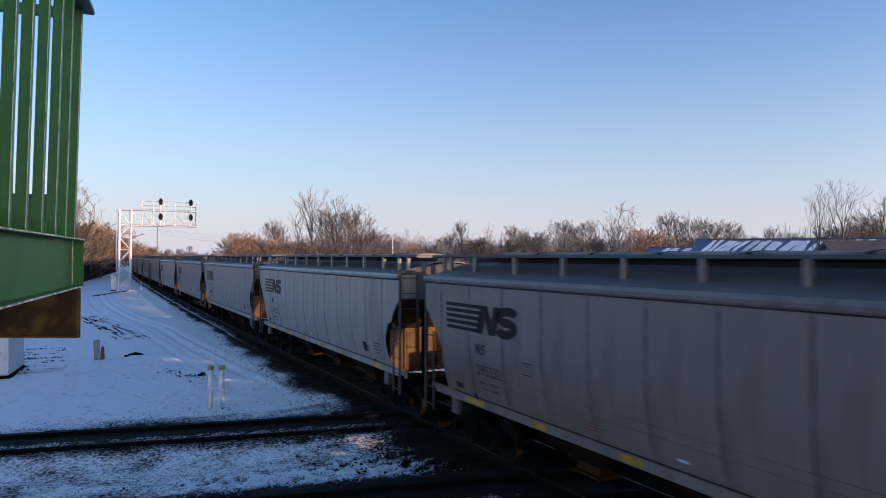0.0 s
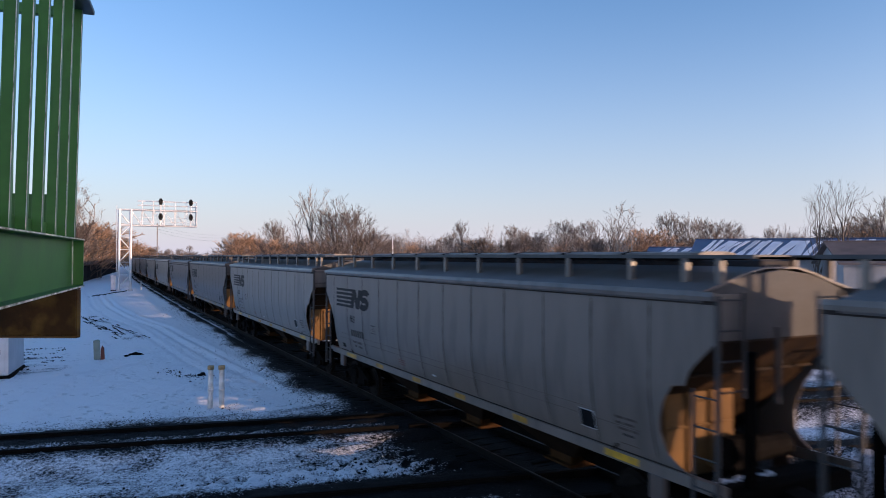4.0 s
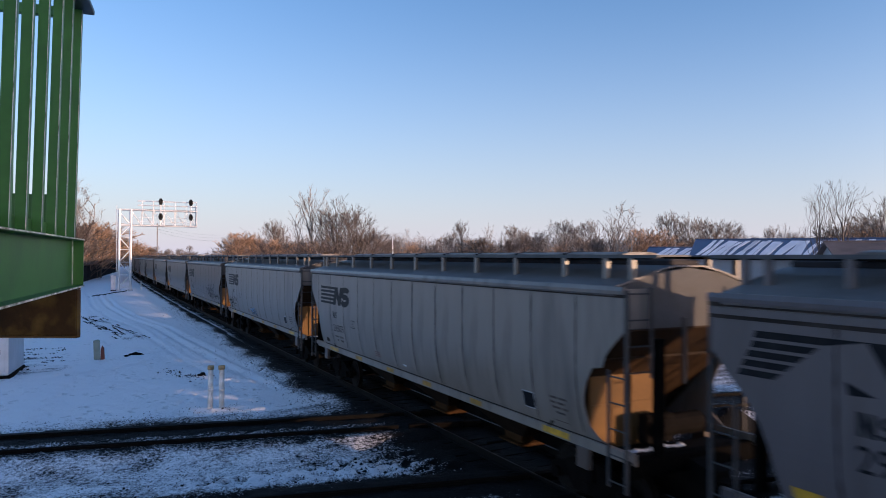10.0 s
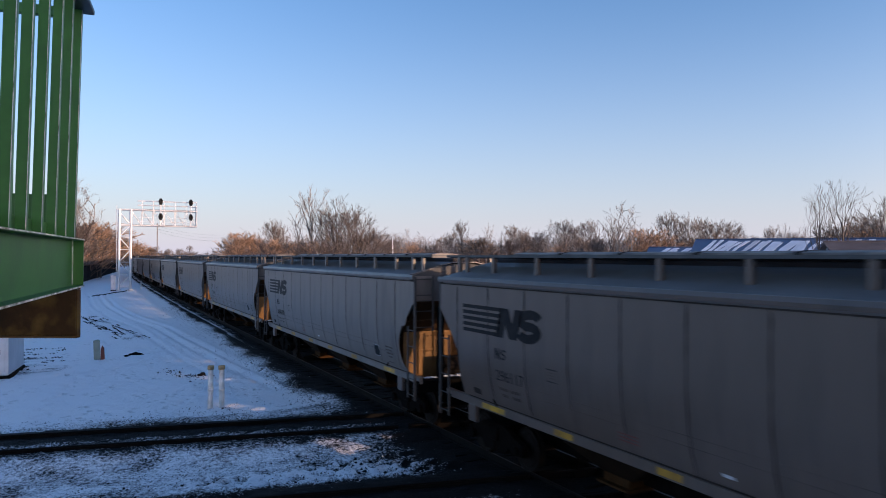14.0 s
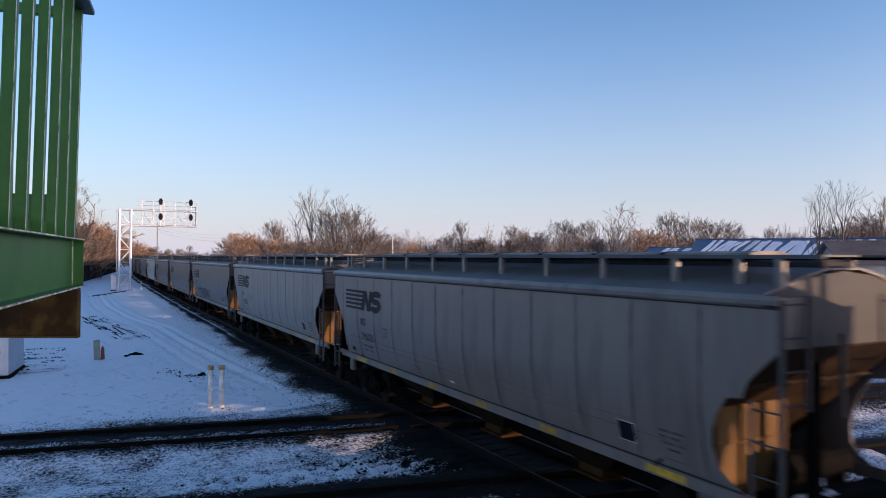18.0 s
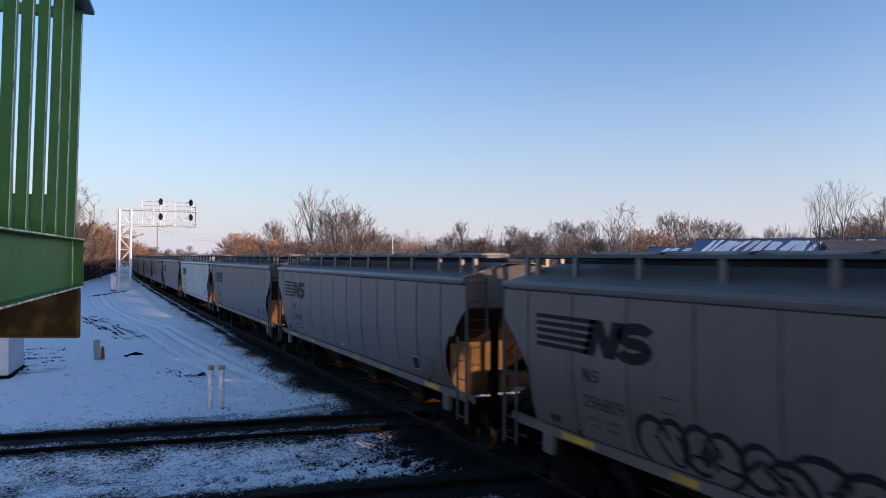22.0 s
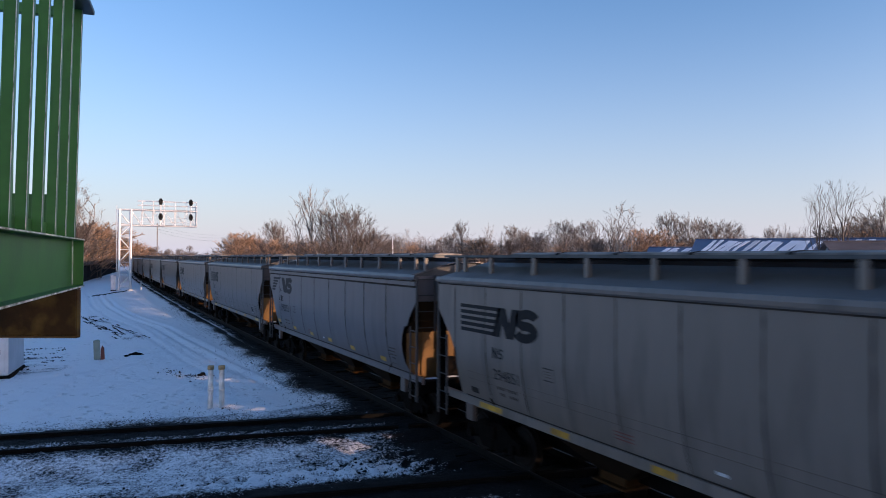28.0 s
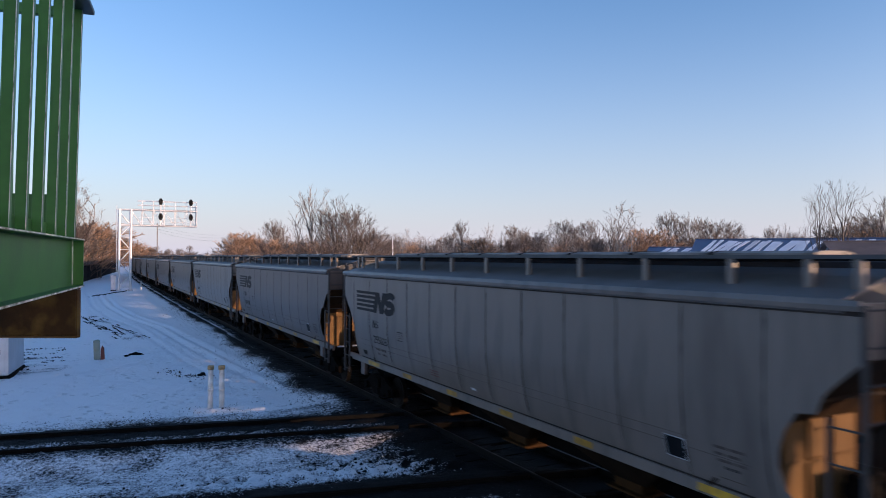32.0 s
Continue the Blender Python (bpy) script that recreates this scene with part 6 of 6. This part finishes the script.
# beside and beyond the line, from the fence round to the warehouses
for row in (
    (PALE2, -0.6, 150, 17.5), (ROUND, -1.6, 150, 15), (BUSH, 0.9, 172, 11.5, 1.5), (BUSH, 0.0, 160, 10.5, 1.4), (BUSH2, -1.2, 150, 11, 1.5), (ROUND2, 1.5, 250, 14),
    (BUSH, 1.9, 260, 10, 1.6), (BUSH, 3.2, 290, 9.0, 1.6), (BUSH2, 4.2, 300, 8, 1.6), (BUSH, 3.7, 330, 9.5, 1.6), (ROUND, 5.6, 420, 8.5), (ROUND2, 6.4, 420, 8.8), (BUSH2, 5.2, 400, 7, 2.0), (BUSH2, 7.2, 430, 7, 2.0), (ROUND, 7.1, 430, 10.5, 0.8),
    (BUSH, 10.7, 190, 10.2, 1.1), (BUSH, 11.4, 195, 10.6, 1.1), (BUSH2, 10.1, 200, 8.5, 1.1), (BUSH, 12.2, 195, 9.0, 1.0),
    (ROUND, 13.5, 170, 12.6, 0.8), (ROUND2, 14.0, 172, 11.6, 0.7), (BUSH, 13.9, 160, 8.2, 1.2), (BUSH2, 15.0, 160, 8.0, 1.2), (BUSH2, 12.9, 165, 8.2),
    (PALE, 16.6, 130, 16.8, 0.95), (PALE2, 15.9, 128, 14.6, 0.8), (WIDE_T, 18.9, 126, 14.6, 0.95), (WIDE_T, 20.0, 124, 13.2, 0.9), (ROUND2, 17.6, 130, 12.5, 0.8), (BUSH2, 20.9, 128, 9.2, 1.3), (BUSH2, 17.2, 120, 7.4, 1.5), (WIDE_T, 21.6, 135, 10.0, 0.8), (BUSH, 16.0, 128, 7.0, 1.2), (ROUND, 19.5, 122, 12.0, 0.7),
    (PALE, 24.2, 200, 12.4, 0.6), (BUSH, 24.6, 190, 8.5, 0.8), (ROUND, 23.5, 260, 11.6), (BUSH2, 22.6, 240, 9.6, 1.5), (BUSH2, 25.4, 250, 8.5, 2.0), (ROUND2, 26.6, 280, 9.6),
    (ROUND, 28.8, 260, 17.0, 0.7), (ROUND2, 28.0, 270, 13.5), (BUSH, 29.9, 260, 10.5, 1.6), (ROUND, 27.3, 280, 12), (BUSH2, 30.4, 260, 11.5, 1.4),
    (PALE, 31.1, 250, 16, 0.6), (BUSH, 31.0, 240, 9, 1.0), (ROUND, 32.9, 255, 15.4, 0.8), (ROUND2, 33.9, 260, 14.0, 0.9), (BUSH2, 34.8, 255, 12.0, 1.4), (BUSH2, 33.2, 250, 10.5, 1.6),
    (PALE2, 36.2, 230, 15.6, 0.7), (ROUND, 37.3, 232, 16.0, 0.9), (ROUND2, 38.0, 235, 14.5), (BUSH, 36.9, 215, 8.5, 1.0), (ROUND, 39.3, 228, 15.6, 0.9), (ROUND2, 35.5, 235, 13.0), (BUSH2, 38.7, 215, 10, 1.6),
    (PALE2, 41.9, 150, 14.8, 1.2), (WIDE_T, 41.2, 152, 12.6, 0.8), (BUSH2, 40.4, 175, 9.5, 1.5), (BUSH, 43.4, 165, 10.5, 1.2), (BUSH, 44.3, 170, 11.0, 1.2), (BUSH, 42.6, 160, 8.0, 1.2),
    (ROUND, 45.4, 190, 15.5, 0.8), (ROUND2, 46.2, 195, 14.4, 0.8), (PALE, 46.9, 185, 15.0, 0.8), (ROUND, 47.8, 190, 14.0, 0.8), (ROUND2, 48.8, 195, 13.8), (ROUND, 49.9, 200, 13.4), (BUSH, 45.9, 170, 8.2, 1.2), (BUSH2, 47.4, 180, 9.5, 1.6), (BUSH2, 49.4, 190, 10, 1.6),
    (BUSH2, 51.0, 240, 10.5, 1.6), (ROUND2, 51.4, 250, 11.5), (ROUND, 52.8, 230, 13.2, 0.8), (PALE, 53.6, 225, 14.0, 0.7), (ROUND2, 54.4, 230, 12.0), (BUSH2, 55.0, 230, 10.5, 1.6), (BUSH2, 52.2, 235, 9.5, 1.5),
    (SPARSE, 55.9, 68, 10.6, 0.75, 20), (SPARSE, 57.3, 68, 10.9, 1.0, 150), (BUSH, 58.6, 150, 10.5, 1.2), (ROUND, 58.2, 160, 12.5), (WIDE_T, 60.4, 100, 12.0, 0.9), (BUSH2, 57.2, 165, 10.5, 1.6), (ROUND2, 59.4, 150, 12.0), (BUSH2, 60.2, 150, 10, 1.6),
):
    plant(*row)

# one dark conifer among the bare trees
cf = thing("conifer", "small dark green conifer among bare trees", "tree", at=pose(*spot(32.11, 245, -0.4)))
part("trunk", tube(bmesh.new(), [(0, 0, 0), (0, 0, 14.0)], 0.25, 6, 0.04), BARK, cf)
bm = bmesh.new()
rnd = random.Random(4)
for i in range(230):
    z = rnd.uniform(1.5, 14.0)
    a, r = rnd.uniform(0, 6.3), (14.4 - z) * 0.22 * rnd.uniform(0.5, 1.0)
    tip = Vector((r * math.cos(a), r * math.sin(a), z - 0.25 * r))
    w = Vector((-math.sin(a), math.cos(a), 0)) * (0.16 + 0.12 * r)
    c = Vector((0, 0, z))
    v = [bm.verts.new(q) for q in (c, tip * 0.6 + c * 0.4 + w, tip, tip * 0.6 + c * 0.4 - w)]
    bm.faces.new(v)
part("boughs", bm, NEEDLE, cf)


# ---- far woods along the horizon, one mass of thin stems ----
def far_woods(name, label, mat, arc, dist, tall, count, seed):
    rnd = random.Random(seed)
    out = []
    for _ in range(count):
        b, d = rnd.uniform(*arc), rnd.uniform(*dist)
        h = rnd.uniform(*tall) * (0.75 + 0.35 * noise.noise(Vector((b * 0.55, seed, 0))))
        h *= float(np.interp(b, (2.8, 4.0, 9.6, 11.0), (1.0, 0.5, 0.5, 1.0)))
        base = spot(b, d, -0.5)
        up = Vector((rnd.gauss(0, 0.1), rnd.gauss(0, 0.1), 1))
        top = base + up * h
        out.append(([base, base.lerp(top, 0.5), top], 0.12, 0.04, 2))
        for _ in range(7):
            f = rnd.uniform(0.25, 0.95)
            q = base.lerp(top, f)
            e = q + Vector((rnd.gauss(0, 1), rnd.gauss(0, 1), rnd.uniform(0.4, 1.6))) * h * 0.16
            out.append(([q, e], 0.05, 0.03, 2))
            for _ in range(2):
                g = q.lerp(e, rnd.uniform(0.3, 0.9))
                out.append(([g, g + Vector((rnd.gauss(0, 1), rnd.gauss(0, 1), rnd.uniform(0, 1.2))) * h * 0.07], 0.035, 0.02, 2))
    tagged(new(name, fast_tubes(name, out, mat)), label, "trees", "", "stuff")


far_woods("far_woods", "distant belt of bare brown trees on the horizon", TWIG_BROWN, (-14, 64), (300, 420), (13, 20), 2600, 1)
far_woods("hedgerow", "low brown thicket in front of the far woods", TWIG_BROWN, (22, 64), (230, 290), (7, 11), 1100, 2)
far_woods("left_woods", "distant orange-brown thicket beside the line", TWIG_ORANGE, (-16, 9), (330, 420), (5.5, 7.5), 700, 3)


# ---- motion: the train rolls towards the camera at a steady speed; wheels turn ----
def car_pose(s):
    a, b = on_line(s - 6.95), on_line(s + 6.95)
    m = (a + b) / 2
    return pose(m.x, m.y, 0, 0, 0, -math.degrees(math.atan2(b.x - a.x, b.y - a.y)))


def motions():
    for i, car in enumerate(CARS):
        s0 = START + PITCH * (FIRST + i) + TRAIN[i][4]
        walk(car, [(t, car_pose(s0 - SPEED * t)) for t in range(0, 33)])
        # wheels turn while the car is near enough for it to show
        lo, hi = (s0 - 42) / SPEED, (s0 + 14) / SPEED
        a, b = max(0, math.ceil(lo * 30)), min(960, math.floor(hi * 30))
        if b <= a + 2:
            continue
        for w in [o for o in car.children_recursive if o.name.startswith("wheelset")]:
            y = w.location.y
            rows = [(0.0, pose(0, y, 0.457))] if a > 0 else []
            rows += [(k / 30, pose(0, y, 0.457, math.degrees(SPEED * (k - a) / 30 / 0.457))) for k in range(a, b + 1)]
            if b < 960:
                rows.append((32.0, rows[-1][1]))
            walk(w, rows)


motions()
